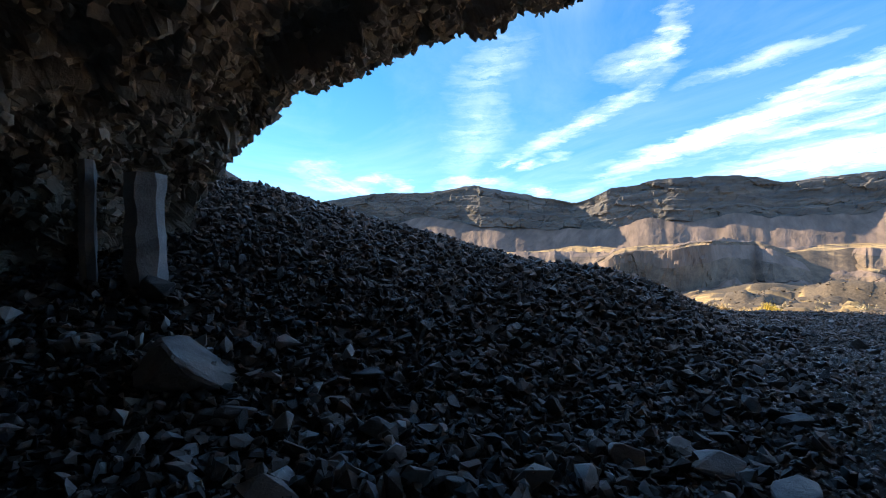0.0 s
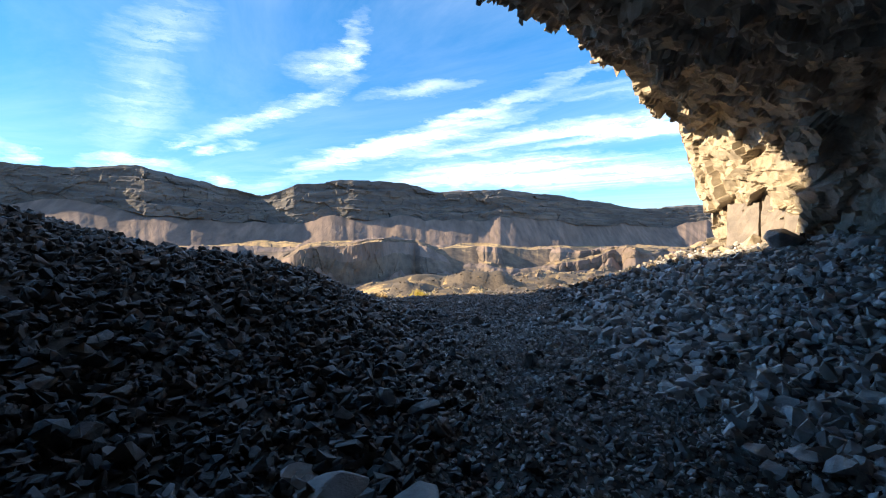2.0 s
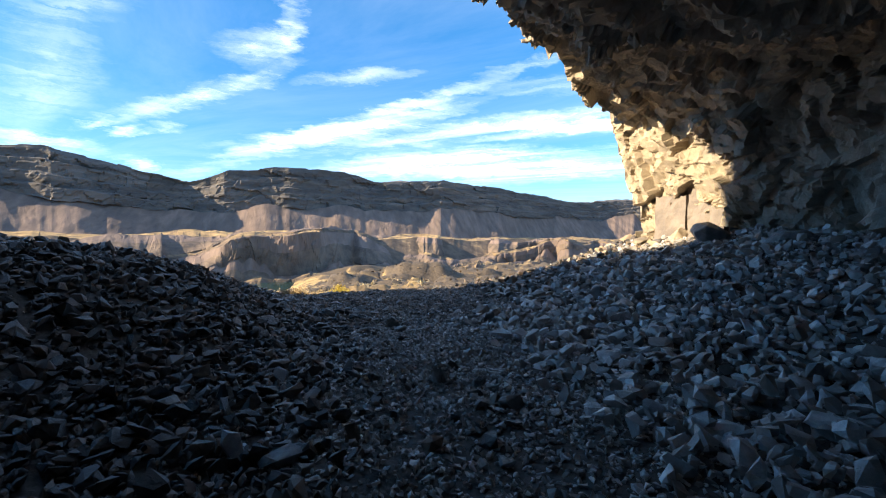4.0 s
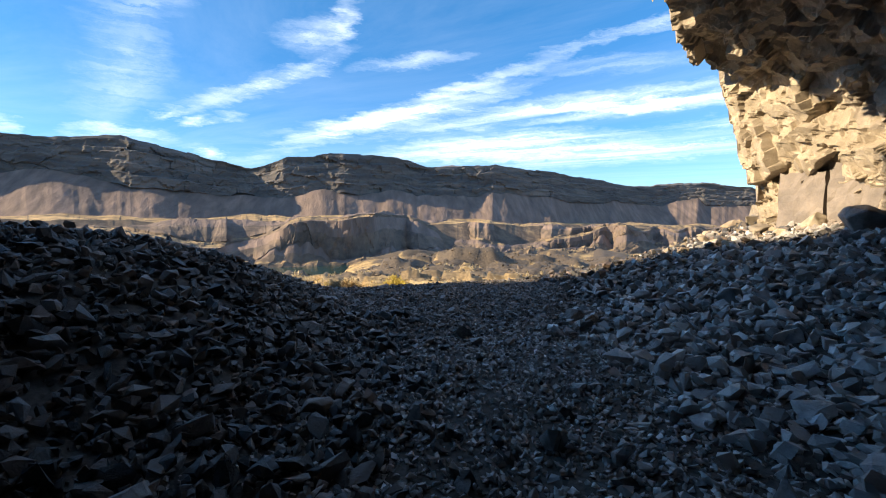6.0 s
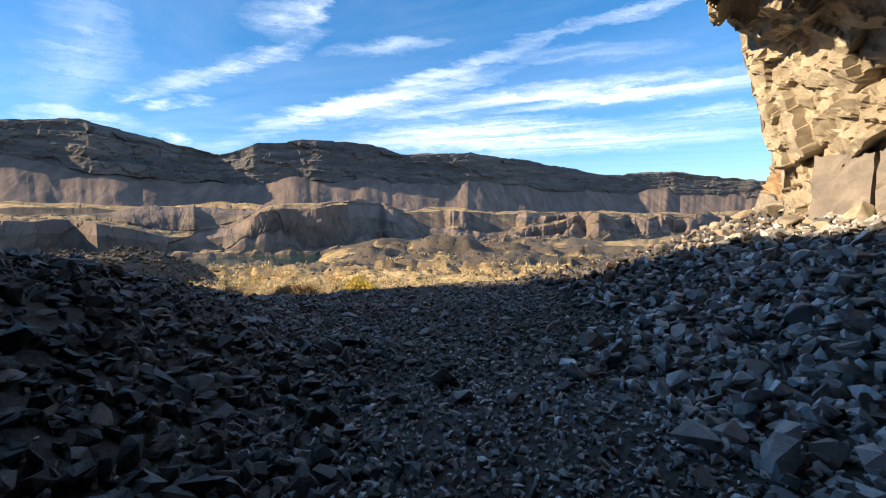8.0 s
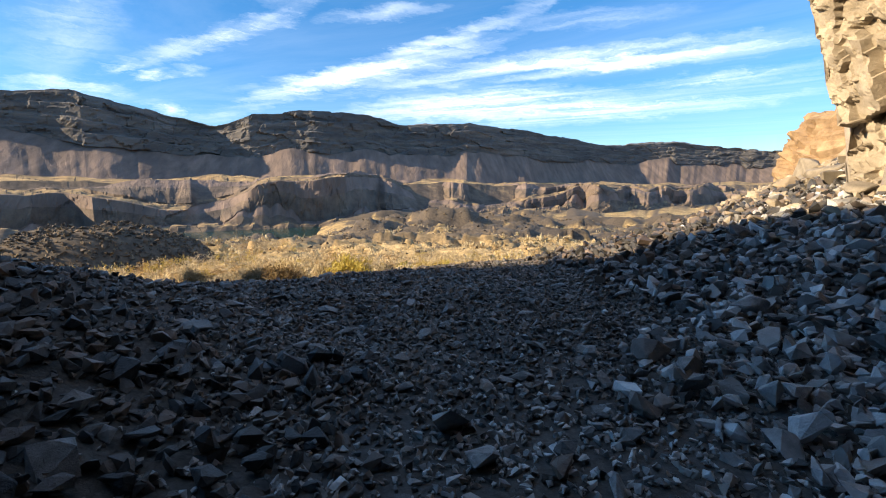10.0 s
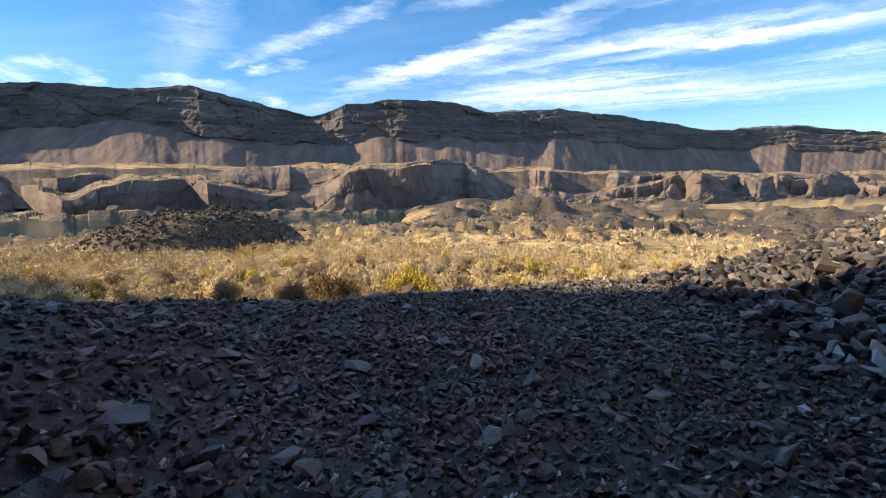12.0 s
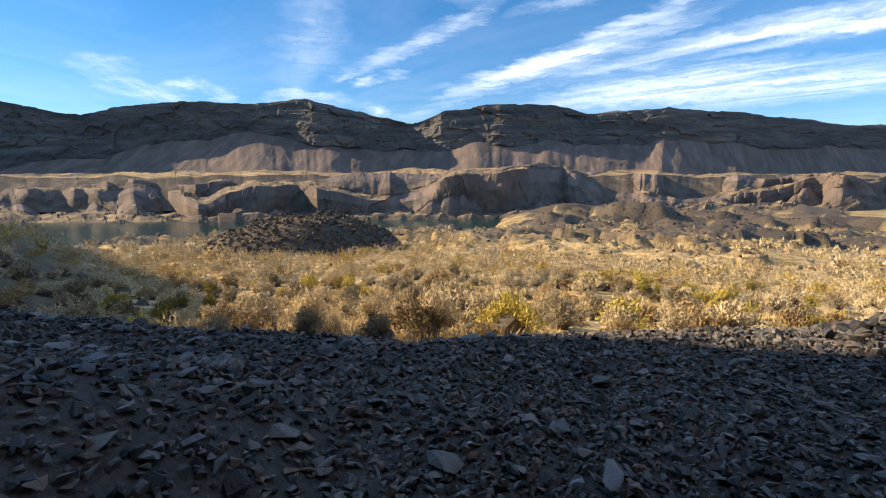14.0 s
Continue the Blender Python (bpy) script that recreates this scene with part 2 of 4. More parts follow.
M_SAGE = leaf_mat("sagebrush_leaves", (0.31, 0.25, 0.145), (0.67, 0.545, 0.34))
M_RABBIT = leaf_mat("rabbitbrush_leaves", (0.27, 0.2, 0.05), (0.6, 0.45, 0.13))
M_RUST = leaf_mat("dry_brown_brush", (0.27, 0.18, 0.08), (0.52, 0.37, 0.19))
M_TWIG = leaf_mat("grey_twigs", (0.08, 0.062, 0.042), (0.19, 0.15, 0.105))
M_GRASS = leaf_mat("dry_grass", (0.46, 0.335, 0.16), (0.8, 0.61, 0.34))


def ground_mat():
    m = bpy.data.materials.new("ground")
    m.use_nodes = True
    t = m.node_tree
    b = t.nodes["Principled BSDF"]
    co = wire(t, "ShaderNodeTexCoord").outputs["Object"]
    g1 = wire(t, "ShaderNodeTexNoise", {"Vector": co, "Scale": 1.2, "Detail": 8, "Roughness": 0.7}).outputs[0]
    g2 = wire(t, "ShaderNodeTexNoise", {"Vector": co, "Scale": 28, "Detail": 4, "Roughness": 0.7}).outputs[0]
    dirt = ramp(t, g1, [(0.35, (0.045, 0.038, 0.032)), (0.7, (0.105, 0.088, 0.072))])
    gravel = ramp(t, g2, [(0.35, (0.05, 0.048, 0.046)), (0.7, (0.17, 0.16, 0.15))])
    scree = wire(t, "ShaderNodeMix", {"Factor": 0.5, 6: dirt, 7: gravel}, data_type="RGBA").outputs[2]
    f1 = wire(t, "ShaderNodeTexNoise", {"Vector": co, "Scale": 0.09, "Detail": 9, "Roughness": 0.68}).outputs[0]
    field = ramp(t, f1, [(0.36, (0.36, 0.25, 0.11)), (0.5, (0.64, 0.45, 0.2)), (0.66, (0.8, 0.58, 0.28))])
    b1 = wire(t, "ShaderNodeTexNoise", {"Vector": co, "Scale": 0.55, "Detail": 6, "Roughness": 0.75}).outputs[0]
    brush_spots = ramp(t, b1, [(0.44, (0.42, 0.4, 0.34)), (0.6, (1.05, 1.05, 1.05))])
    field = wire(t, "ShaderNodeMix", {"Factor": 1.0, 6: field, 7: brush_spots}, data_type="RGBA", blend_type="MULTIPLY").outputs[2]
    lava = ramp(t, g1, [(0.35, (0.05, 0.04, 0.03)), (0.7, (0.17, 0.13, 0.09))])
    a1 = wire(t, "ShaderNodeAttribute", attribute_name="grass")
    a2 = wire(t, "ShaderNodeAttribute", attribute_name="lava")
    c = wire(t, "ShaderNodeMix", {"Factor": a1.outputs["Fac"], 6: scree, 7: field}, data_type="RGBA").outputs[2]
    c = wire(t, "ShaderNodeMix", {"Factor": a2.outputs["Fac"], 6: c, 7: lava}, data_type="RGBA").outputs[2]
    t.links.new(c, b.inputs["Base Color"])
    b.inputs["Roughness"].default_value = 0.95
    bp = wire(t, "ShaderNodeBump", {"Strength": 0.6, "Distance": 0.03, "Height": g2})
    t.links.new(bp.outputs[0], b.inputs["Normal"])
    return m


def water_mat():
    m = bpy.data.materials.new("lake_water")
    m.use_nodes = True
    t = m.node_tree
    b = t.nodes["Principled BSDF"]
    co = wire(t, "ShaderNodeTexCoord").outputs["Object"]
    n = wire(t, "ShaderNodeTexNoise", {"Vector": co, "Scale": 0.6, "Detail": 4}).outputs[0]
    d = wire(t, "ShaderNodeTexNoise", {"Vector": co, "Scale": 0.01, "Detail": 3}).outputs[0]
    t.links.new(ramp(t, d, [(0.3, (0.012, 0.035, 0.035)), (0.7, (0.03, 0.07, 0.06))]), b.inputs["Base Color"])
    b.inputs["Roughness"].default_value = 0.12
    bp = wire(t, "ShaderNodeBump", {"Strength": 0.35, "Distance": 0.3, "Height": n})
    t.links.new(bp.outputs[0], b.inputs["Normal"])
    return m


M_GROUND, M_WATER = ground_mat(), water_mat()


# ---- number tools ----
def lattice(ix, iy, iz, k):
    h = (ix.astype(np.int64) * 374761393 + iy.astype(np.int64) * 668265263 + iz.astype(np.int64) * 2147483647 + k * 1274126177) & 0xFFFFFFFF
    h = ((h ^ (h >> 13)) * 1274126177) & 0xFFFFFFFF
    h = ((h ^ (h >> 15)) * 2246822519) & 0xFFFFFFFF
    return ((h ^ (h >> 16)) & 0xFFFFFF) / float(0xFFFFFF)


def vnoise(x, y, k=0):
    x, y = np.asarray(x, float), np.asarray(y, float)
    ix, iy = np.floor(x), np.floor(y)
    fx, fy = x - ix, y - iy
    fx, fy = fx * fx * (3 - 2 * fx), fy * fy * (3 - 2 * fy)
    z = np.zeros_like(ix)
    a, b = lattice(ix, iy, z, k), lattice(ix + 1, iy, z, k)
    c, d = lattice(ix, iy + 1, z, k), lattice(ix + 1, iy + 1, z, k)
    return (a * (1 - fx) + b * fx) * (1 - fy) + (c * (1 - fx) + d * fx) * fy - 0.5


def fbm(x, y, k=0, octaves=4):
    return sum(vnoise(x * 2 ** i, y * 2 ** i, k + i) * 0.5 ** i for i in range(octaves))


def facets(p, cell, k=0, lean=0.5):
    """Broken-rock relief: each 3-D cell has its own height and tilt. About -0.5 to 0.5."""
    q = p / cell
    base = np.floor(q)
    best = np.full(len(p), 9e9)
    out = np.zeros(len(p))
    for dx in (-1, 0, 1):
        for dy in (-1, 0, 1):
            for dz in (-1, 0, 1):
                c = base + (dx, dy, dz)
                r = [lattice(c[:, 0], c[:, 1], c[:, 2], k + j) for j in range(7)]
                s = c + np.stack(r[:3], 1)
                v = q - s
                d = (v * v).sum(1)
                h = r[3] - 0.5 + lean * ((r[4] - 0.5) * v[:, 0] + (r[5] - 0.5) * v[:, 1] + (r[6] - 0.5) * v[:, 2]) * 2
                near = d < best
                best = np.where(near, d, best)
                out = np.where(near, h, out)
    return out


def soft(v, k=1.0):
    return np.logaddexp(0, np.asarray(v, float) * k) / k


def ss(a, b, v):
    u = np.clip((np.asarray(v, float) - a) / (b - a), 0, 1)
    return u * u * (3 - 2 * u)


def mesh_of(name, verts, faces, mats, which=None, smooth=False):
    """A mesh from arrays; faces all triangles or all quads."""
    verts, faces = np.asarray(verts, np.float32), np.asarray(faces, np.int32)
    me = bpy.data.meshes.new(name)
    n, k = faces.shape
    me.vertices.add(len(verts))
    me.vertices.foreach_set("co", verts.ravel())
    me.loops.add(n * k)
    me.loops.foreach_set("vertex_index", faces.ravel())
    me.polygons.add(n)
    me.polygons.foreach_set("loop_start", np.arange(n, dtype=np.int32) * k)
    me.polygons.foreach_set("loop_total", np.full(n, k, np.int32))
    for m in mats if isinstance(mats, (list, tuple)) else [mats]:
        me.materials.append(m)
    if which is not None:
        me.polygons.foreach_set("material_index", np.asarray(which, np.int32))
    me.polygons.foreach_set("use_smooth", np.full(n, smooth))
    me.update(calc_edges=True)
    return me


def grid_quads(rows, cols):
    i = (np.arange(rows - 1)[:, None] * cols + np.arange(cols - 1)[None, :]).ravel()
    return np.stack([i, i + 1, i + cols + 1, i + cols], 1)


def part(name, me, parent, label=""):
    ob = new(name, me)
    ob.parent = parent
    return tagged(ob, label)


# ---- terrain ----
FIELD_R = (0, 4.0, 7, 12, 25, 48, 100, 200, 300, 420, 520, 5000)
FIELD_Z = (0, -0.1, -0.9, -2.2, -4.3, -7.4, -12.8, -22, -30, -38, -42, -44)


def lip_y(x):
    return np.interp(x, (-30, -6, -2.3, -0.3, 1.3, 2.8, 5, 30), (24, 14.7, 14.3, 14.2, 14.9, 15.5, 16.3, 35))


def ground_z(x, y, rough=True):
    x, y = np.asarray(x, float), np.asarray(y, float)
    r = np.hypot(x - 1, y - 10)
    yaw = np.degrees(np.arctan2(1 - x, y - 10))
    front = ss(-0.7, 1.0, y - lip_y(x))
    field = np.interp(r, FIELD_R, FIELD_Z) - 14 * ss(2, 11, yaw) * ss(110, 310, r)
    field = np.maximum(field - 12 * ss(4, 13, yaw) * ss(225, 310, r), -56)
    z = field * front
    # rubble mound by the shaded wall, with its crest and outer slope
    p = 0.35 * -x + 0.267 * y - 2.0
    steep = 0.7 * (-0.1 - x)
    p = p - soft(p - steep, 6)
    yq = np.maximum(y, 8.0)
    q = 1.45 - 0.1 * (yq - 8.5) - 0.045 * (yq - 8.5) ** 2 + 0.24 * np.maximum(0, -x - 3.5)
    q = np.maximum(q, -1.0)
    left = -soft(-soft(p, 5) + q, 4) + q
    left = left + 0.4 * np.exp(-((x + 8.3) ** 2 + (y - 6.3) ** 2) / 3.2)
    left = np.clip(left, 0, 4.2) * (1 - ss(15, 24, y))
    # rubble bank below the sunlit wall
    x0 = 3.7 - 0.04 * (y - 9) + 1.0 * soft(y - 13.9, 1.5)
    right = np.minimum(0.27 * soft(x - x0, 2.2) + 0.12 * soft(x - x0 - 3, 1.0) * ss(14, 18, y), 9)
    # slope under the added shade cliff, and the lava mound out in the brush
    hill = 5.5 * ss(44, 62, yaw) * ss(140, 100, yaw) * ss(9, 24, r) * np.exp(-((r - 42) / 20) ** 2)
    hx, hy = x + 31.0, y - 66.5
    c, s = math.cos(0.5), math.sin(0.5)
    u, v = (hx * c + hy * s) / 13.5, (-hx * s + hy * c) / 9.0
    hump = 5.3 * np.clip(1 - (u * u + v * v), 0, 1) ** 0.75
    z = z + left + right + hill + hump * (1 + 0.25 * fbm(x * 0.25, y * 0.25, 31))
    if rough:
        z = z + 0.07 * fbm(x * 1.1, y * 1.1, 3) + 0.5 * ss(8, 40, r) * fbm(x * 0.08, y * 0.08, 7) + (6 + 14 * ss(100, 260, r)) * ss(50, 150, r) * (1 - 0.92 * ss(-3, 5, yaw) * ss(110, 200, r)) * np.maximum(0, fbm(x * 0.022, y * 0.03, 9) + 0.05)
        rocky = ss(45, 75, r) * (1 - ss(330, 430, r)) * ss(0.0, 0.12, fbm(x * 0.022, y * 0.03, 9) + 0.06)
        if np.any(rocky > 0):
            p = np.stack([x.ravel(), y.ravel(), 0 * x.ravel()], 1)
            z = z + rocky * (2.0 * facets(p, 7.0, 107) + 1.0 * facets(p, 3.0, 108)).reshape(x.shape)
    return z


rad = np.concatenate([np.linspace(0.05, 20, 90), np.geomspace(20.6, 560, 170), np.geomspace(620, 4800, 14)])
ang = np.radians(np.concatenate([np.linspace(-180, -74, 54), np.linspace(-72, 72, 401), np.linspace(74, 180, 54)]))
A, R = np.meshgrid(ang, rad)
gx, gy = 1 - np.sin(A) * R, 8 + np.cos(A) * R
gz = ground_z(gx, gy)
gme = mesh_of("ground", np.stack([gx, gy, gz], -1).reshape(-1, 3), grid_quads(*A.shape)[:, ::-1], M_GROUND, None, True)
GR = np.hypot(gx - 1, gy - 10)
grass = ss(0.0, 0.8, gy - lip_y(gx) + 0.8 * fbm(gx, gy, 5)) * (1 - ss(4, 7.5, gx - 1.0 * (gy - 13.9)))
hz = np.hypot((gx + 31) / 14, (gy - 66.5) / 11)
lava = np.maximum(np.maximum(ss(1.05, 0.9, hz), 0.8 * ss(46, 54, np.degrees(np.arctan2(1 - gx, gy - 10))) * ss(10, 20, GR) * ss(90, 60, GR)), ss(50, 110, GR) * ss(-0.01, 0.06, fbm(gx * 0.022, gy * 0.03, 9) + 0.02 + 0.45 * fbm(gx * 0.15, gy * 0.2, 13)))
for nm, val in (("grass", grass), ("lava", lava)):
    at = gme.attributes.new(nm, "FLOAT", "POINT")
    at.data.foreach_set("value", np.asarray(val, np.float32).ravel())
ground = tagged(new("ground", gme), "dark basalt gravel running out into golden dry grassland", "ground", kind="structure")

water = new("water", mesh_of("water", [(-900, 150, -45), (900, 150, -45), (900, 700, -45), (-900, 700, -45)], [(0, 1, 2, 3)], M_WATER))
tagged(water, "calm dark green lake water below the cliffs", "lake", kind="structure")

EYE = np.array((1.0, 9.0, 1.5))


def landform(name, yaws, rows, mats, which):
    """rows: for each profile line, distances and heights along the yaws."""
    a = np.radians(yaws)
    v = np.stack([np.stack([EYE[0] - np.sin(a) * d, EYE[1] + np.cos(a) * d, z], -1) for d, z in rows])
    w = np.repeat(np.asarray(which), len(yaws) - 1)
    return new(name, mesh_of(name, v.reshape(-1, 3), grid_quads(len(rows), len(yaws)), mats, w))


def table(yaws, pairs):
    k = np.array(pairs)[::-1].T
    return np.interp(yaws, k[0], k[1])


def cells1(a, k, jitter=0.8):
    """A step function with uneven steps, for buttresses and gullies."""
    i = np.floor(a)
    b = i + (lattice(i, i * 0, i * 0, k) - 0.5) * jitter + 0.5
    j = np.where(a > b, i + 1, i)
    return lattice(j, j * 0 + 3, j * 0, k) - 0.5


RIM = [(95, 5), (75, 5.6), (55.3, 6.0), (49.7, 5.14), (47.2, 6.0), (42.3, 6.94), (38.6, 7.23), (35.3, 7.13), (28.7, 7.9), (23.7, 6.96), (16.4, 5.45), (12.4, 6.95),
       (6.4, 7.66), (-0.4, 7.45), (-4.4, 6.3), (-12.3, 6.65), (-18.8, 5.8), (-24, 4.84), (-28.4, 3.96), (-35.3, 4.12), (-43, 3.2), (-60, 2.2), (-80, 2)]
DIST = [(95, 1200), (75, 1100), (50, 950), (28, 850), (18, 885), (13, 858), (6, 870), (-12, 1000), (-19, 1150), (-28, 1480), (-43, 1900), (-60, 2200), (-80, 2400)]
TALUS = [(95, 0.8), (56, 0.6), (48, 1.0), (44.6, 2.8), (36, 3.9), (27.7, 2.5), (18.5, 2.4), (13, 2.4), (8.3, 3.2), (-1.6, 2.8), (-11.2, 3.2), (-23, 2.1), (-29.8, 2.3), (-43, 1.5), (-80, 1)]


def bench_dist(yaws):
    """The bench runs in a line below the mesa, further off to one side."""
    a = np.radians(np.clip(yaws, -44, 66))
    return 531 / (np.cos(a) + 0.37 * np.sin(a))


def build_mesa():
    yaws = np.linspace(85, -72, 1100)
    rim_d = table(yaws, DIST)
    arc = np.cumsum(np.radians(np.abs(np.gradient(yaws))) * rim_d)
    rim_z = EYE[2] + rim_d * np.tan(np.radians(table(yaws, RIM) + 0.1 * fbm(arc / 25, arc * 0, 41) + 0.12 * cells1(arc / 22, 42)))
    smooth_rim = EYE[2] + rim_d * np.tan(np.radians(table(yaws, RIM)))
    tal_z = EYE[2] + rim_d * np.tan(np.radians(table(yaws, TALUS) + 0.9 * fbm(arc / 75, arc * 0, 44)))
    tal_z = np.minimum(tal_z, smooth_rim - 14)
    rows, which = [], []
    alcove = 30 * fbm(arc / 150, arc * 0, 45)
    depth = rim_z - tal_z
    tal_d = rim_d - 0.42 * (smooth_rim - tal_z) + alcove
    bot_z = 0 * arc - 1 + 12 * fbm(arc / 130, arc * 0, 47)
    bot_d = tal_d - (tal_z - bot_z) / 0.56
    # flat strip behind the bench, then the talus apron with its gullies
    for f in (0, 0.25, 0.5, 0.75):
        start = bench_dist(yaws) + 30
        rows.append((start + (bot_d - start) * f, -34 * (1 - min(1, f * 4)) - 6 + (bot_z + 6) * f + 8 * min(1, f * 2) * (fbm(arc / 50 + f * 9, arc * 0 + f * 5, 48) + 0.1 * facets(np.stack([arc, 0 * arc + f * 300, 0 * arc + 9], 1), 21, 94))))
        which.append(2)
    for f in np.linspace(0, 1, 18):
        g = np.abs(fbm(arc / 48, arc * 0 + f * 0.9, 49, 5)) * 11 + 1.8 * np.abs(vnoise(arc / 8, arc * 0 + f * 0.6, 50))
        rows.append((bot_d + (tal_d - bot_d) * f + (g - 5) * math.sin(math.pi * min(1, f * 1.15 + 0.05)) ** 0.7, bot_z + (tal_z - bot_z) * (0.86 * f + 0.14 * f * f)))
        which.append(1)
    # cliff bands: sheer faces between ledges
    n = 30
    for i in range(n + 1):
        f = i / n
        band = min(3, int(f * 4))
        ledge = band * 0.28 + (f * 4 - band) * 0.05
        z = tal_z + depth * f
        pp = np.stack([arc, z * 0.75, 0 * arc + 11], 1)
        off = 17 * fbm(arc / 70, arc * 0 + band * 0.2, 51) + (6 * facets(pp * (1, 2.2, 1), 30, 61) + 2.5 * facets(pp * (1, 2, 1), 11, 62)) * (1 - 0.7 * ss(0.85, 1, f))
        fade = 1 - ss(0.9, 1, f) * 0.6
        rows.append((tal_d + (rim_d - tal_d) * ledge * 1.05 + off * fade, z + 1.5 * vnoise(arc / 9, z / 5 + band, 72)))
        which.append(0)
    crown = 8 * np.exp(-((yaws + 7) / 4) ** 2) + 6 * np.exp(-((yaws - 40) / 3.5) ** 2) + 9 * np.exp(-((yaws + 33) / 5) ** 2)
    rows.append((rim_d + 60, rim_z + 1 + crown + 2 * fbm(arc / 30, arc * 0, 73)))
    which.append(2)
    rows.append((rim_d + 600, rim_z * 0.97 - 12))
    mesa = landform("mesa", yaws, rows, [M_CLIFF, M_TALUS, M_GRASSTOP], which)
    tagged(mesa, "far layered basalt mesa with gullied talus slopes", "mesa", kind="structure")


BENCH_TOP = [(95, -1), (56, -0.9), (45, -1.5), (36, -1.9), (25, -0.7), (14, -0.5), (6, -0.4), (-5, -0.8), (-14, -1.25), (-19, -1.2), (-25, -0.8), (-30, -0.75), (-45, -0.7), (-80, -0.6)]


def build_bench():
    """Two broken tiers of cliff with alcoves, talus cones at the foot and rough grassy tops."""
    yaws = np.linspace(80, -70, 1300)
    d0 = bench_dist(yaws)
    arc = np.cumsum(np.hypot(np.radians(np.gradient(yaws)) * d0, np.gradient(d0)))
    o = arc * 0
    top = EYE[2] + d0 * np.tan(np.radians(table(yaws, BENCH_TOP))) + 15 * fbm(arc / 150, o, 80) + 5 * fbm(arc / 45, o, 79)
    lake = ss(-2, 8, yaws)
    foot = -41 + 4 * fbm(arc / 60, o, 82) + 4 * (1 - lake)
    share = 0.6 + 1.1 * fbm(arc / 170, o, 81)
    step_z = foot + (top - foot) * np.clip(share, 0.2, 0.95)
    e1 = 40 - 190 * np.abs(fbm(arc / 150, o, 83, 3)) + 11 * fbm(arc / 26, o, 85)
    e1 = np.maximum(e1, -50 + 22 * lake)
    e2 = e1 + 16 + 150 * np.abs(fbm(arc / 130, o, 86, 3)) + 9 * fbm(arc / 24, o, 87)
    c1 = 4 + 46 * ss(-0.05, 0.22, fbm(arc / 80, o, 101))
    c2 = 5 + 55 * ss(-0.1, 0.15, fbm(arc / 95, o, 102))
    e2 = np.maximum(e2, e1 + c1 + 8)
    rows, which = [], []

    def line(w, z, mat):
        rows.append((d0 + w, z))
        which.append(mat)

    for f in np.linspace(0, 1, 15):
        w = -85 + 30 * lake + (e1 + 85 - 30 * lake) * f
        bump = fbm(arc / 30, w / 22, 88) + 0.5 * facets(np.stack([arc, w, o + 3], 1), 13, 89)
        cone = 13 * np.clip(fbm(arc / 34, o, 90) + 0.12, 0, 1) * max(0, f * 2 - 1) ** 1.3 * 2
        line(w, -49 + (foot + 49) * min(1, f * 2.2) + 5 * bump * min(1, f * 4) * (1 - ss(0.8, 1, f)) + cone, 1 if f > 0.75 else 2)
    cone = 26 * np.clip(fbm(arc / 34, o, 90) + 0.12, 0, 1)
    z0 = np.minimum(foot + cone, step_z - 3)
    for f in np.linspace(0.04, 1, 13):
        z = z0 + (step_z - z0) * f
        pp = np.stack([arc, z * 0.6, o + 5], 1)
        line(e1 + f ** 1.4 * c1 + 3 * facets(pp, 17, 91) + 1.5 * facets(pp, 7, 92), z + 2.0 * fbm(arc / 14, z / 6, 103) * ss(8, 30, c1), 1 if f > 0.6 else 0)
    for f in np.linspace(0.06, 1, 9):
        w = e1 + c1 + (e2 - e1 - c1) * f
        rough = 0.4 * facets(np.stack([arc, w, o + 8], 1), 12, 93) + 1.2 * fbm(arc / 25, w / 25, 94)
        line(w, step_z + 3.2 * rough * ss(0, 0.2, f) + 3 * f, 2)
    top = np.maximum(top, step_z + 4)
    for f in np.linspace(0.05, 1, 9):
        z = step_z + 3 + (top - step_z - 3) * f
        pp = np.stack([arc, z * 0.6, o + 15], 1)
        line(e2 + f ** 1.4 * c2 + 3 * facets(pp, 17, 95) + 1.5 * facets(pp, 7, 96), z + 2.0 * fbm(arc / 14, z / 6, 104) * ss(8, 30, c2), 1 if f > 0.6 else 0)
    for f in (0.08, 0.2, 0.35, 0.55, 0.75, 1):
        w = e2 + c2 + 3 + 90 * f
        rough = 0.25 * facets(np.stack([arc, w, o + 18], 1), 16, 97) + 1.2 * fbm(arc / 45, w / 40, 98)
        line(w, top - 4 * f + 5 * rough, 2)
    which.pop()
    bench = landform("bench", yaws, rows, [M_BENCH, M_TALUS, M_GRASSTOP], which)
    tagged(bench, "broken basalt bench cliff above the lake shore", "cliff", kind="structure")


build_mesa()
build_bench()

# ---- the overhang: its edge, from the shaded base round to the sunlit foot ----
EDGE = np.array([(-8.6, 4.2, 0.6), (-7.6, 4.7, 2.2), (-6.9, 5.0, 2.95), (-6.66, 6.2, 4.3), (-5.4, 6.9, 4.85), (-4.1, 7.5, 5.25), (-1.9, 8.6, 5.95), (0.5, 9.8, 6.1), (3.1, 11.1, 6.0),
                 (3.9, 11.5, 5.8), (5.8, 12.9, 5.45), (7.3, 14.2, 5.1), (8.02, 14.45, 4.5), (8.28, 14.25, 3.6), (8.7, 14.0, 2.4), (8.8, 13.9, 1.3), (8.9, 13.9, 0.0)])
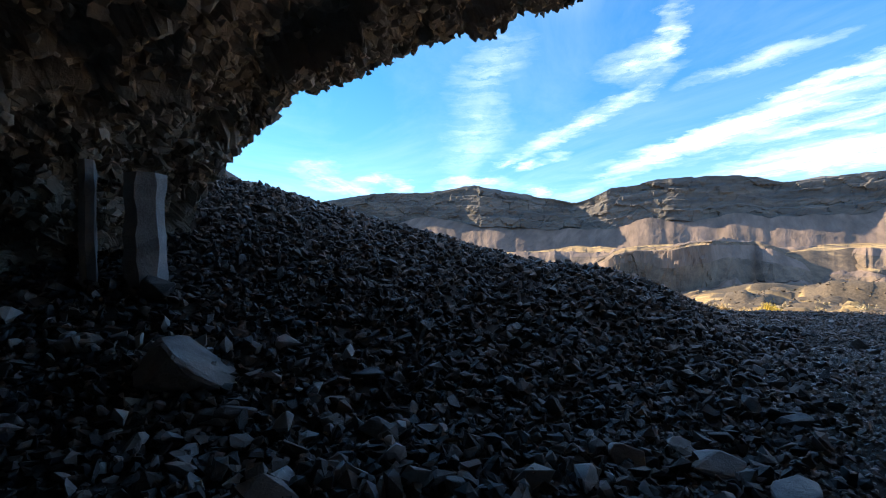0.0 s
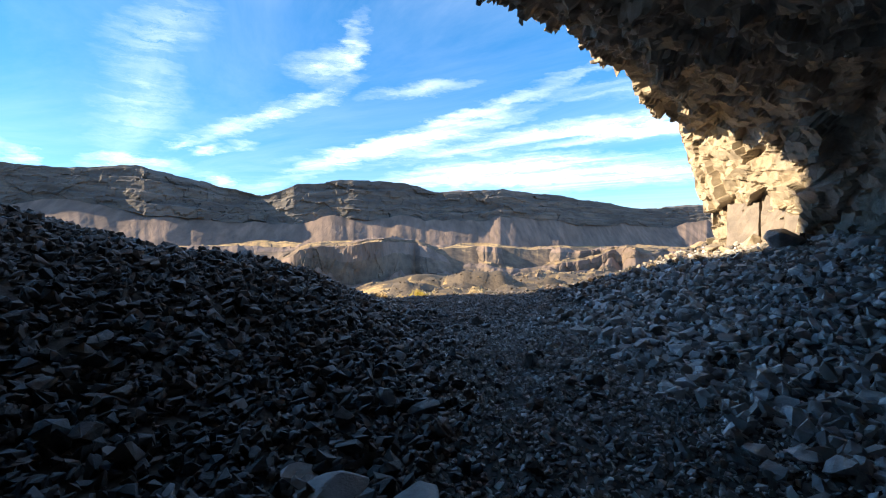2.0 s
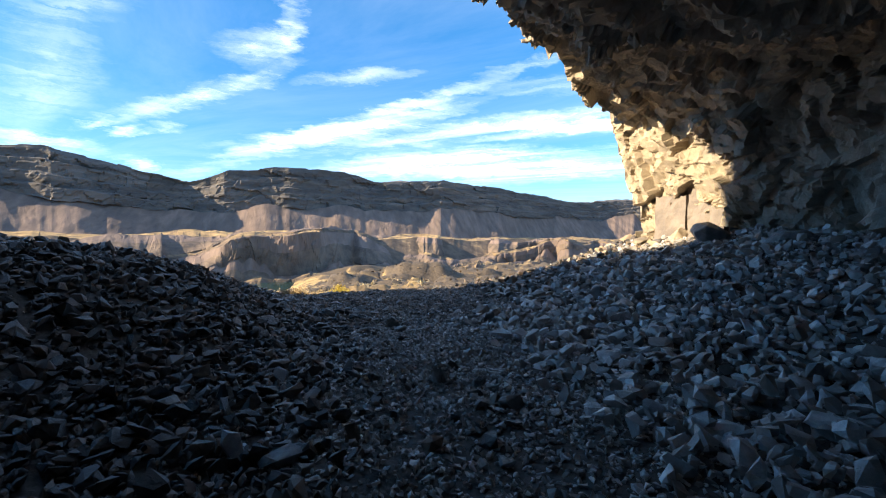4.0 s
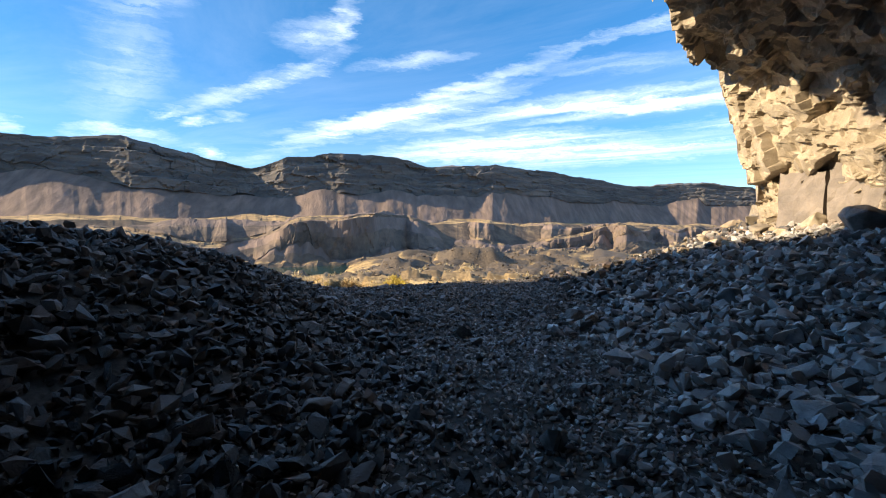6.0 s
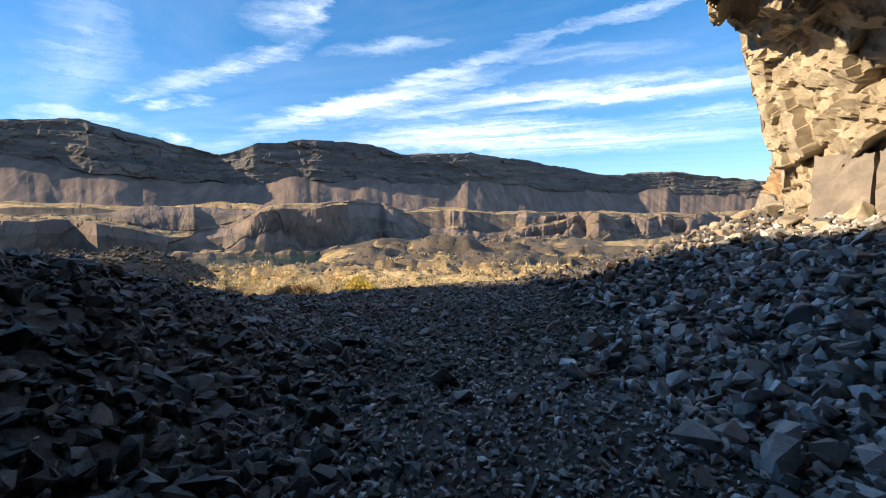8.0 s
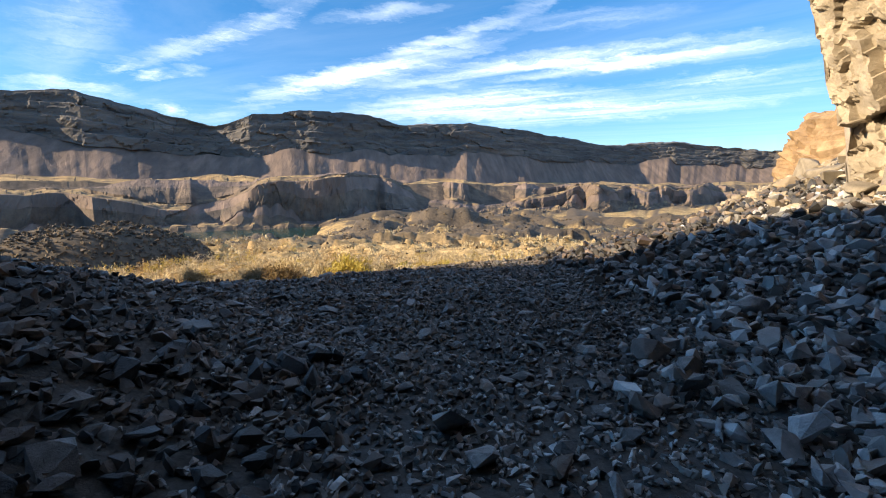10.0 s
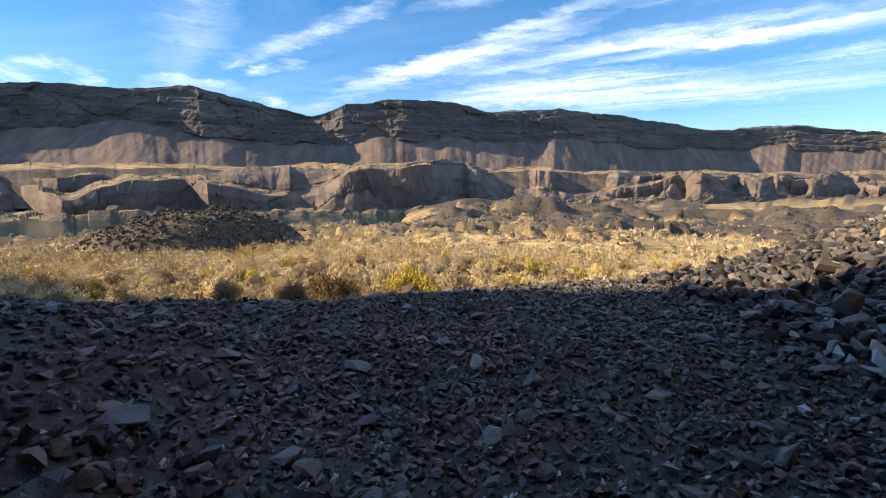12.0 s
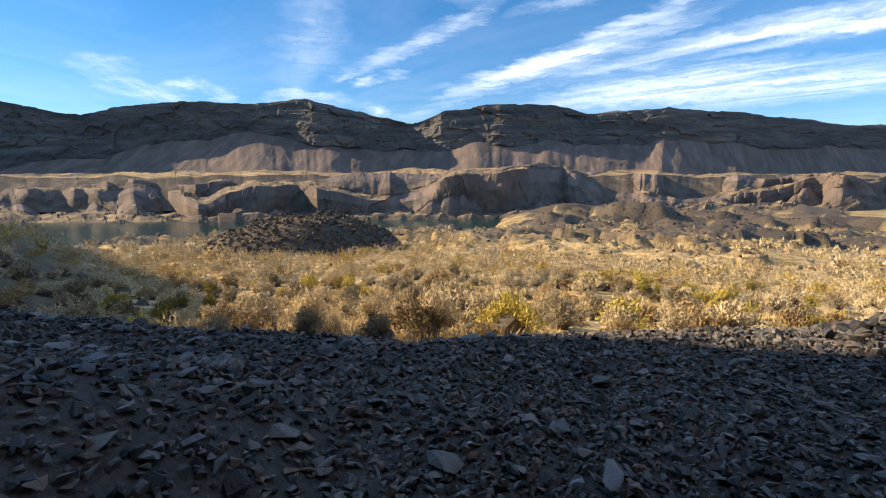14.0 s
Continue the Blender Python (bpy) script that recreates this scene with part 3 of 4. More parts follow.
BACK = np.array([(-8.8, 3.9), (-8.2, 3.4), (-7.6, 2.6), (-8.2, 0.5), (-8.0, -1.5), (-6.5, -3.5), (-3.0, -5.2), (1.0, -5.8), (5.0, -4.5),
                 (8.0, -2.0), (10.0, 2.5), (9.2, 6.6), (9.3, 8.0), (9.5, 8.6), (9.7, 8.9), (9.9, 9.0), (10.0, 9.0)])


def along(pts, n):
    seg = np.linalg.norm(np.diff(pts, axis=0), axis=1)
    t = np.concatenate([[0], np.cumsum(seg)])
    q = np.linspace(0, t[-1], n)
    return np.stack([np.interp(q, t, pts[:, i]) for i in range(pts.shape[1])], 1), q / t[-1], t / t[-1]


def build_cave():
    cols, rows = 560, 160
    e, q, t = along(EDGE, cols)
    b = np.stack([np.interp(q, t, BACK[:, i]) for i in range(2)], 1)
    u = np.linspace(0, 1, rows)[:, None]
    xy = e[None, :, :2] * (1 - u[..., None]) + b[None] * u[..., None]
    fall = np.interp(u, (0, 0.12, 0.3, 0.5, 0.7, 0.86, 0.95, 1), (0, 0.07, 0.2, 0.3, 0.36, 0.52, 0.78, 1.08))
    fall = fall * (1 - 0.45 * ss(0.62, 0.74, q)[None, :] * (1 - ss(0.6, 1.0, u)))
    fall = fall + 0.1 * ss(0, 0.12, u) * (1 - ss(0.5, 1, u)) * (ss(0.5, 0.58, q) * (1 - ss(0.62, 0.7, q)))[None, :]
    z = e[None, :, 2] * (1 - fall) - 0.3 * fall
    p = np.stack([xy[..., 0], xy[..., 1], z], -1).reshape(-1, 3)
    g = p.reshape(rows, cols, 3)
    nrm = np.cross(np.gradient(g, axis=1), np.gradient(g, axis=0)).reshape(-1, 3)
    nrm /= np.linalg.norm(nrm, axis=1, keepdims=True) + 1e-9
    mid = np.array((1.0, 4.0, 1.0))
    nrm *= np.sign(((mid - p) * nrm).sum(1, keepdims=True))
    d = 0.34 * facets(p, 1.5, 5, 0.6) + 0.22 * facets(p * (1, 1, 1.2), 0.55, 17, 0.9) + 0.1 * facets(p, 0.24, 29, 1.0)
    sun_side = ss(0.68, 0.77, np.tile(q, rows))
    big_blocks = 0.3 * facets(p, 0.95, 63, 0.8) + 0.2 * facets(p * (1, 1, 1.3), 0.5, 64, 0.9) + 0.05 * facets(p, 0.2, 65, 1.0)
    d = d * (1 - sun_side) + big_blocks * sun_side
    p2 = p + nrm * d[:, None]
    qq, uu = np.meshgrid(q, u[:, 0])
    weathered = (qq > 0.7 + 0.35 * uu + 0.05 * facets(p, 0.5, 57).reshape(rows, cols)) & (uu < 0.62)
    tan_face = weathered[:-1, :-1].ravel()
    roof = new("cave_roof", mesh_of("cave_roof", p2, grid_quads(rows, cols), [M_ROOF, M_WALL], tan_face))
    tagged(roof, "overhanging broken basalt cave roof and wall", "cave", kind="structure")
    return p2.reshape(rows, cols, 3), nrm.reshape(rows, cols, 3), q


CAVE, CAVE_N, CAVE_Q = build_cave()


def build_outer():
    """The hillside over the overhang, and an unseen cliff added to throw the shade."""
    e = CAVE[0]
    cols = len(e)
    _, _, t = along(EDGE, cols)
    b = np.stack([np.interp(CAVE_Q, t, BACK[:, i]) for i in range(2)], 1)
    out = e[:, :2] - b
    out /= np.linalg.norm(out, axis=1, keepdims=True)
    rows = [e]
    for i, h in enumerate((0.5, 1.2, 2.2, 3.5, 5.0, 7.0, 9.0)):
        xy = e[:, :2] + out * (0.1 - 0.12 * i)
        rows.append(np.c_[xy, np.minimum(e[:, 2] + h, 4 + h + 0 * h)] if i > 4 else np.c_[xy, e[:, 2] + h])
    rows.append(np.c_[b * 1.2, 0 * CAVE_Q + 13])
    rows.append(np.c_[b * 1.5, 0 * CAVE_Q - 1])
    g = np.stack(rows)
    g[1:-2] += (0.6 * facets(g[1:-2].reshape(-1, 3), 1.1, 37)).reshape(len(rows) - 3, cols, 1) * np.array((0.5, 0.5, 0.3))
    ob = new("wall_cliff", mesh_of("wall_cliff", g.reshape(-1, 3), grid_quads(len(rows), cols), M_ROOF))
    tagged(ob, "basalt cliff above the overhang", "cliff", kind="structure")
    line = np.array([(-12, 6.0), (-40, 21.4), (-85, 46.2), (-150, 82)])
    pts, q, _ = along(line, 260)
    # top line shaped so that its shadow ends at the lip
    top = np.interp(pts[:, 1], (4, 9.3, 10.1, 12, 13.3, 13.5, 14.1, 14.8, 15.8, 17.3, 18.8, 24, 29.5, 36, 90), (20, 20, 15.8, 15.6, 14.2, 12.4, 11.8, 11.2, 10.7, 10.9, 12, 12.6, 12.8, 12, 11))
    top = top * 0.855
    rows = []
    for f in np.linspace(0, 1, 26):
        rows.append(np.c_[pts - np.array((0.54, 0.84)) * (f * 2.0 - 0.3), -7 + (top + 7) * f])
    rows.append(np.c_[pts - np.array((4, 7)), top + 0.5])
    rows.append(np.c_[pts - np.array((6, 10)), 0 * top - 8])
    g = np.stack(rows)
    f = facets(g.reshape(-1, 3), 2.2, 47).reshape(g.shape[:2])
    g[..., 0] += 0.8 * f
    g[..., 1] += 0.8 * f
    ob = new("wall_shade_cliff", mesh_of("wall_shade_cliff", g.reshape(-1, 3), grid_quads(len(rows), len(pts)), M_ROOF))
    tagged(ob, "long unseen basalt cliff added to shade the slope outside", "cliff", kind="structure")


build_outer()


# ---- stones ----
def hull_stone(seed, points, flatness=(1, 0.75, 0.5)):
    """An angular broken stone, about 1 across: the hull of scattered points."""
    rnd = random.Random(seed)
    bm = bmesh.new()
    for _ in range(points):
        v = Vector((rnd.gauss(0, 1), rnd.gauss(0, 1), rnd.gauss(0, 1))).normalized()
        k = 0.5 * rnd.uniform(0.8, 1.05)
        bm.verts.new((v.x * k * flatness[0], v.y * k * flatness[1], v.z * k * flatness[2]))
    bmesh.ops.convex_hull(bm, input=bm.verts[:])
    bmesh.ops.delete(bm, geom=[v for v in bm.verts if not v.link_faces], context="VERTS")
    bmesh.ops.triangulate(bm, faces=bm.faces[:])
    bm.verts.index_update()
    v = np.array([x.co[:] for x in bm.verts])
    f = np.array([[x.index for x in y.verts] for y in bm.faces])
    bm.free()
    return v, f


PEBBLES = [hull_stone(100 + i, 7, (1, 0.8, 0.55)) for i in range(14)]
STONES = [hull_stone(200 + i, 11, (1, 0.78, 0.5)) for i in range(22)]
SLABS = [hull_stone(300 + i, 14, (1, 0.72, 0.34)) for i in range(10)]


def turn_of(rng, n, tilt):
    a = rng.uniform(0, 2 * np.pi, n)
    b = rng.normal(0, tilt, n)
    c = rng.normal(0, tilt, n)
    ca, sa, cb, sb, cc, sc = np.cos(a), np.sin(a), np.cos(b), np.sin(b), np.cos(c), np.sin(c)
    m = np.empty((n, 3, 3))
    m[:, 0] = np.stack([ca * cc - sa * sb * sc, -sa * cb, ca * sc + sa * sb * cc], 1)
    m[:, 1] = np.stack([sa * cc + ca * sb * sc, ca * cb, sa * sc - ca * sb * cc], 1)
    m[:, 2] = np.stack([-cb * sc, sb, cb * cc], 1)
    return m


def heap(name, protos, pos, size, rng, tilt, mat, label, category):
    """Many stones joined into one object."""
    n = len(pos)
    rot = turn_of(rng, n, tilt)
    scl = size[:, None] * rng.uniform(0.75, 1.3, (n, 3))
    pick = rng.integers(0, len(protos), n)
    vs, fs, base = [], [], 0
    for i, (v, f) in enumerate(protos):
        k = np.nonzero(pick == i)[0]
        if not len(k):
            continue
        w = np.einsum("nij,nvj->nvi", rot[k], v[None] * scl[k][:, None]) + pos[k][:, None]
        vs.append(w.reshape(-1, 3))
        fs.append((f[None] + base + (np.arange(len(k)) * len(v))[:, None, None]).reshape(-1, 3))
        base += len(k) * len(v)
    return tagged(new(name, mesh_of(name, np.concatenate(vs), np.concatenate(fs), mat)), label, category, kind="stuff")


RNG = np.random.default_rng(4)


def trail_x(y):
    return np.interp(y, (-2, 2, 4.5, 8.5, 12, 15), (0.2, 0.9, 1.5, 1.7, 2.2, 2.6))


def on_ground(n, x0, x1, y0, y1, keep):
    x, y = RNG.uniform(x0, x1, n), RNG.uniform(y0, y1, n)
    k = RNG.uniform(0, 1, n) < keep(x, y)
    return x[k], y[k]


def off_trail(x, y):
    d = np.abs(x - trail_x(y))
    return np.where(x < trail_x(y), ss(0.5, 2.2, d), ss(0.7, 1.7, d))


def out_front(x, y):
    """1 inside the shaded ground, 0 out in the brush."""
    edge = lip_y(x)
    return 1 - ss(edge - 0.5, edge + 0.6, y)


def lay(x, y, size, sink):
    return np.stack([x, y, ground_z(x, y) + size * sink], 1)


x, y = on_ground(44000, -1.5, 4.8, -1.0, 15.5, lambda x, y: ss(2.6, 1.0, np.abs(x - trail_x(y))) * out_front(x, y))
s = 0.03 + 0.075 * RNG.beta(1.2, 4, len(x))
# inner end takes the lightened gravel, the openly lit end the darker one
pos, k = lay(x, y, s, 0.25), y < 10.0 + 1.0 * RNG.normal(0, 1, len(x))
heap("trail_gravel", PEBBLES, pos[k], s[k] * 1.3, RNG, 0.6, M_GRAVEL_LIGHTENED, "fine grey basalt gravel trodden into a trail, lightened for the dim cave", "gravel")
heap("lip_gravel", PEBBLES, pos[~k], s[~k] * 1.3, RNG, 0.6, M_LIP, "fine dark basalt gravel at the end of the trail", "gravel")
# fine gravel of the trail and between the stones
x, y = on_ground(27000, -5, 8, -1.5, 16, lambda x, y: (1 - 0.75 * off_trail(x, y)) * out_front(x, y) * ss(12, 5, np.hypot(x - 1.3, (y - 9) * 0.7)) ** 0.5)
s = 0.022 + 0.05 * RNG.beta(1.3, 4, len(x))
# again lightened only where little light reaches the floor
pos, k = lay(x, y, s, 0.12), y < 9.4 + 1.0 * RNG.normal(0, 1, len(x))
heap("gravel", PEBBLES, pos[k], s[k] * 1.25, RNG, 0.5, M_GRAVEL_LIGHTENED, "fine grey basalt gravel between the stones, lightened for the dim cave", "gravel")
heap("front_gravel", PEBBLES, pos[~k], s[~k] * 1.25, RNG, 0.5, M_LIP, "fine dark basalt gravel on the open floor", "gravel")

# loose rubble of the mounds on both sides
x, y = on_ground(30000, -9.5, 10.5, -3, 21, lambda x, y: np.clip(0.12 + off_trail(x, y), 0, 1) * out_front(x, y) * np.where((y > 11) & (x < 4), 0.8, 1.0))
s = 0.055 + 0.17 * RNG.beta(1.25, 4.2, len(x)) * np.where(x > trail_x(y), 1.25, 1.0) * np.where((y > 11) & (x < 3.8), 0.35, 1)
pos = lay(x, y, s, 0.2)
# splits the rubble by the light each side gets, put into colour
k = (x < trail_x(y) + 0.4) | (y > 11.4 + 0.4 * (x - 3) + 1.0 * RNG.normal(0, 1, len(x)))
heap("rubble", STONES, pos[k], s[k] * 1.25, RNG, 0.6, M_DARKENED, "loose angular dark basalt rubble covering the slope, shade put into its tone", "rubble")
heap("pale_bank_rubble", STONES, pos[~k], s[~k] * 1.25, RNG, 0.6, M_LIGHTENED, "loose angular grey basalt rubble covering the bank, lightened for the light it gets", "rubble")

# small stones over the front of the floor
x, y = on_ground(26000, -8, 6, 9.8, 16, lambda x, y: out_front(x, y) * ss(0.2, 1.4, np.abs(x - trail_x(y)) + ss(11, 13, y)))
s = 0.03 + 0.1 * RNG.beta(1.1, 4.5, len(x))
# toned darker towards the mound
pos, k = lay(x, y, s, 0.2), x < -0.6 + 1.2 * fbm(x * 0.5, y * 0.5, 21)
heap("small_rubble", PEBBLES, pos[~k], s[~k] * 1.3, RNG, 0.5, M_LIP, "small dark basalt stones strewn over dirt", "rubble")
heap("dark_small_rubble", PEBBLES, pos[k], s[k] * 1.3, RNG, 0.5, M_DARKENED, "small blackish basalt stones strewn below the mound", "rubble")

# second layer on the steeper parts
x, y = on_ground(21000, -9.5, 10.5, 1, 17, lambda x, y: off_trail(x, y) * out_front(x, y) * np.where((y > 11.0) & (x < 4), 0.1, 1.0))
s = 0.08 + 0.2 * RNG.beta(1.2, 4.5, len(x)) * np.where(x > trail_x(y), 1.3, 1.0) * np.where((y > 11) & (x < 3.8), 0.3, 1)
# lightened copy for the brighter bank, darkened copy elsewhere
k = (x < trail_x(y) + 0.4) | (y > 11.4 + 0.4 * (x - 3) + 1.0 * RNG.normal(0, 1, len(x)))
pos = lay(x, y, s, 0.35)
heap("rubble_top", STONES, pos[k], s[k] * 1.2, RNG, 0.7, M_DARKENED, "loose angular dark basalt blocks lying on the rubble, shade put into their tone", "rubble")
heap("pale_bank_top", STONES, pos[~k], s[~k] * 1.2, RNG, 0.7, M_LIGHTENED, "loose angular grey basalt blocks lying on the bank, lightened for the light they get", "rubble")

# more darkened blocks, for the slope turned away from the light
x, y = on_ground(11000, -8.5, 1.6, 0.3, 12, lambda x, y: ss(0.2, 1.4, trail_x(y) - x) * out_front(x, y) * (1 - ss(8.0, 10.0, y)))
s = 0.07 + 0.12 * RNG.beta(1.2, 3.6, len(x))
heap("mound_rubble", STONES, lay(x, y, s, 0.25), s * 1.15, RNG, 1.0, M_DARKENED, "loose angular dark basalt blocks tumbled over the mound, darkened for its shade", "rubble")

# flat stones on the open floor, and grey stones on the cave floor below the columns
x, y = on_ground(620, -5.5, 5.0, 9.6, 14.6, out_front)
s = 0.07 + 0.16 * RNG.beta(1.2, 3.2, len(x))
heap("flat_stones", SLABS, lay(x, y, s, 0.16), s * 1.2, RNG, 0.28, M_LIP, "flat grey-brown basalt stones lying on gravel", "rubble")
x, y = on_ground(520, -7.0, 0.4, 1.4, 4.8, lambda x, y: ss(5.2, 3.2, y + 0.12 * np.abs(x + 1)))
s = 0.08 + 0.28 * RNG.beta(1.1, 3.4, len(x))
heap("cave_floor_stones", STONES, lay(x, y, s, 0.3), s * 1.2, RNG, 0.7, M_LIGHTENED, "grey angular basalt stones on the dim cave floor", "rubble")

# tan rubble fallen from the sunlit wall, lightened further for the sun
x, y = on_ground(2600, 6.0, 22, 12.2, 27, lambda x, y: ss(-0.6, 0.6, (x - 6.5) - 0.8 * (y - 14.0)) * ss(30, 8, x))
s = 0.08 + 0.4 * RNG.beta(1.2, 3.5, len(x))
heap("pale_rubble", STONES, lay(x, y, s, 0.25), s * 1.2, RNG, 0.5, M_LIT_STONE, "tan basalt rubble below the sunlit wall, sunlight put into its tone", "rubble")

# stones hanging in the broken roof
n = 4600
ri = (RNG.uniform(0, 1, n) ** 1.3 * 126).astype(int)
ci = RNG.integers(60, 375, n)
s = 0.07 + 0.26 * RNG.beta(1.2, 4, n)
heap("roof_stones", STONES, CAVE[ri, ci] + CAVE_N[ri, ci] * (s * 0.1)[:, None], s * 1.3, RNG, 1.2, M_CHUNK, "angular basalt lumps wedged in the cave roof", "rock")

# lava blocks on the mound out in the brush
a, rr = RNG.uniform(0, 2 * np.pi, 3800), np.sqrt(RNG.uniform(0, 1, 3800)) * 1.0
x, y = -31 + np.cos(a) * rr * 14, 66.5 + np.sin(a) * rr * 11
s = 0.25 + 0.7 * RNG.beta(1.2, 4, len(x))
heap("lava_blocks", PEBBLES, lay(x, y, s, 0.1), s * 1.3, RNG, 0.8, M_LAVA, "dark lava blocks heaped on a low mound", "rock")
a, rr = RNG.uniform(-60, 52, 9000), RNG.uniform(20, 330, 9000)
x, y = 1 - np.sin(np.radians(a)) * rr, 10 + np.cos(np.radians(a)) * rr
k = (fbm(x * 0.022, y * 0.03, 9) + 0.02 > 0.03) & (rr > 50) | (fbm(x * 0.05, y * 0.05, 19) > 0.3)
x, y, rr = x[k], y[k], rr[k]
s = (0.25 + 0.9 * RNG.beta(1.2, 4, len(x))) * (0.6 + rr / 140)
heap("lava_outcrops", PEBBLES, lay(x, y, s, 0.05), s * 1.3, RNG, 0.6, M_LAVA, "dark lava outcrops in the dry grassland", "rock")


# ---- single boulders ----
def boulder(name, seed, x, y, size, dims, turn, tilt=(0, 0), mat=None, label="", lift=0.2, z=None, points=13):
    v, f = hull_stone(seed, points, dims)
    # chip the faces so that the planes are uneven
    rnd = random.Random(seed)
    bm = bmesh.new()
    vs = [bm.verts.new(c) for c in v * size]
    for t in f:
        bm.faces.new([vs[i] for i in t])
    bmesh.ops.dissolve_limit(bm, angle_limit=0.3, verts=bm.verts[:], edges=bm.edges[:])
    bmesh.ops.bevel(bm, geom=bm.edges[:], offset=size * 0.018, segments=1, affect="EDGES")
    bmesh.ops.triangulate(bm, faces=bm.faces[:])
    bmesh.ops.subdivide_edges(bm, edges=bm.edges[:], cuts=1)
    for w in bm.verts:
        w.co *= 1 + 0.05 * noise.noise(w.co * 4 / size + Vector((seed, 0, 0)))
    me = bpy.data.meshes.new(name)
    bm.to_mesh(me)
    bm.free()
    me.materials.append(mat or M_STONE_ONE)
    ob = new(name, me)
    zz = float(ground_z(x, y)) if z is None else z
    ob.matrix_world = pose(x, y, zz + size * dims[2] * lift, tilt[0], tilt[1], turn)
    return tagged(ob, label or "angular dark grey basalt boulder resting on rubble", "boulder", "boulders")


for args in ((1, -0.25, 4.4, 0.6, (1, 0.6, 0.35), 20), (2, 0.25, 4.2, 0.5, (1, 0.7, 0.45), 70), (3, -0.75, 4.2, 0.4, (1, 0.8, 0.5), 130),
             (4, -4.5, 3.05, 1.3, (1, 0.75, 0.45), 35, (0, 12)), (5, -2.5, 3.5, 0.35, (1, 0.8, 0.7), 10), (6, -3.6, 3.0, 0.45, (1, 0.7, 0.6), 60),
             (7, -6.0, 3.6, 0.55, (1, 0.8, 0.8), 15), (8, -5.6, 2.6, 0.5, (1, 0.7, 0.5), 80), (9, 8.5, 11.3, 1.1, (1, 0.8, 0.75), 20),
             (10, 7.0, 11.1, 0.6, (1, 0.7, 0.5), 50), (11, 8.6, 9.6, 0.9, (1, 0.5, 0.4), 120, (35, 10)), (12, 7.3, 9.0, 0.55, (1, 0.6, 0.6), 30, (20, 0)),
             (13, 6.2, 8.4, 0.5, (1, 0.7, 0.4), 75, (15, 10)), (14, 5.4, 6.6, 0.5, (1, 0.7, 0.5), 10, (15, 0)), (15, 4.6, 5.9, 0.42, (1, 0.8, 0.4), 95, (10, 10)),
             (16, 3.15, 10.6, 0.42, (1, 0.8, 0.6), 20), (17, 1.5, 12.35, 0.36, (1, 0.62, 0.4), 80), (18, 1.85, 12.1, 0.22, (1, 0.7, 0.9), 20),
             (19, 3.4, 12.8, 0.36, (1, 0.5, 0.35), 90), (20, 4.5, 12.3, 0.4, (1, 0.8, 0.7), 30), (21, 4.4, 11.0, 0.5, (1, 0.7, 0.5), 140),
             (22, 5.1, 10.0, 0.55, (1, 0.8, 0.6), 60, (15, 5)), (23, 5.9, 11.8, 0.5, (1, 0.7, 0.5), 15), (24, -2.3, 11.6, 0.4, (1, 0.7, 0.5), 40),
             (25, -0.3, 11.2, 0.34, (1, 0.7, 0.4), 10), (26, -1.6, 13.0, 0.25, (1, 0.8, 0.7), 10), (27, 7.6, 13.0, 0.45, (1, 0.7, 0.5), 10),
             (28, 6.9, 14.2, 0.35, (1, 0.7, 0.6), 80), (29, 0.1, 7.6, 0.3, (1, 0.8, 0.7), 40), (30, 2.1, 6.3, 0.3, (1, 0.7, 0.5), 20),
             (31, 4.0, 9.4, 0.4, (1, 0.7, 0.5), 77), (32, 3.9, 7.9, 0.36, (1, 0.8, 0.4), 12, (12, 0)), (33, -3.2, 4.2, 0.4, (1, 0.6, 0.5), 30), (34, -1.5, 3.2, 0.36, (1, 0.75, 0.6), 44)):
    seed, bx, by, size, dims, turn = args[:6]
    pale = seed <= 3
    boulder("boulder", seed, bx, by, size, dims, turn, args[6] if len(args) > 6 else (0, 0), M_PALE_ONE if pale else None, "pale grey flat-topped basalt boulder beside the trail" if pale else "")
# boulders in the same lit copy
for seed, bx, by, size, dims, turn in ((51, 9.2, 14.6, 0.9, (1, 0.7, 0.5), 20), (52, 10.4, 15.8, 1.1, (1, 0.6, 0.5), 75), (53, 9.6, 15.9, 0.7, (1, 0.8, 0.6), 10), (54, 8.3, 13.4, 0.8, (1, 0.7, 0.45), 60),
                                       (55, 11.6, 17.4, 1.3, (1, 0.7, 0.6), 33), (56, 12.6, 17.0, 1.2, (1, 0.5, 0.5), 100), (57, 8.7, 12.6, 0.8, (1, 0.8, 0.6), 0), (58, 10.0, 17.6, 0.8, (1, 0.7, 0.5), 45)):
    boulder("boulder", seed, bx, by, size, dims, turn, (0, 0), M_LIT_STONE, "tan basalt boulder below the sunlit wall, sunlight put into its tone")


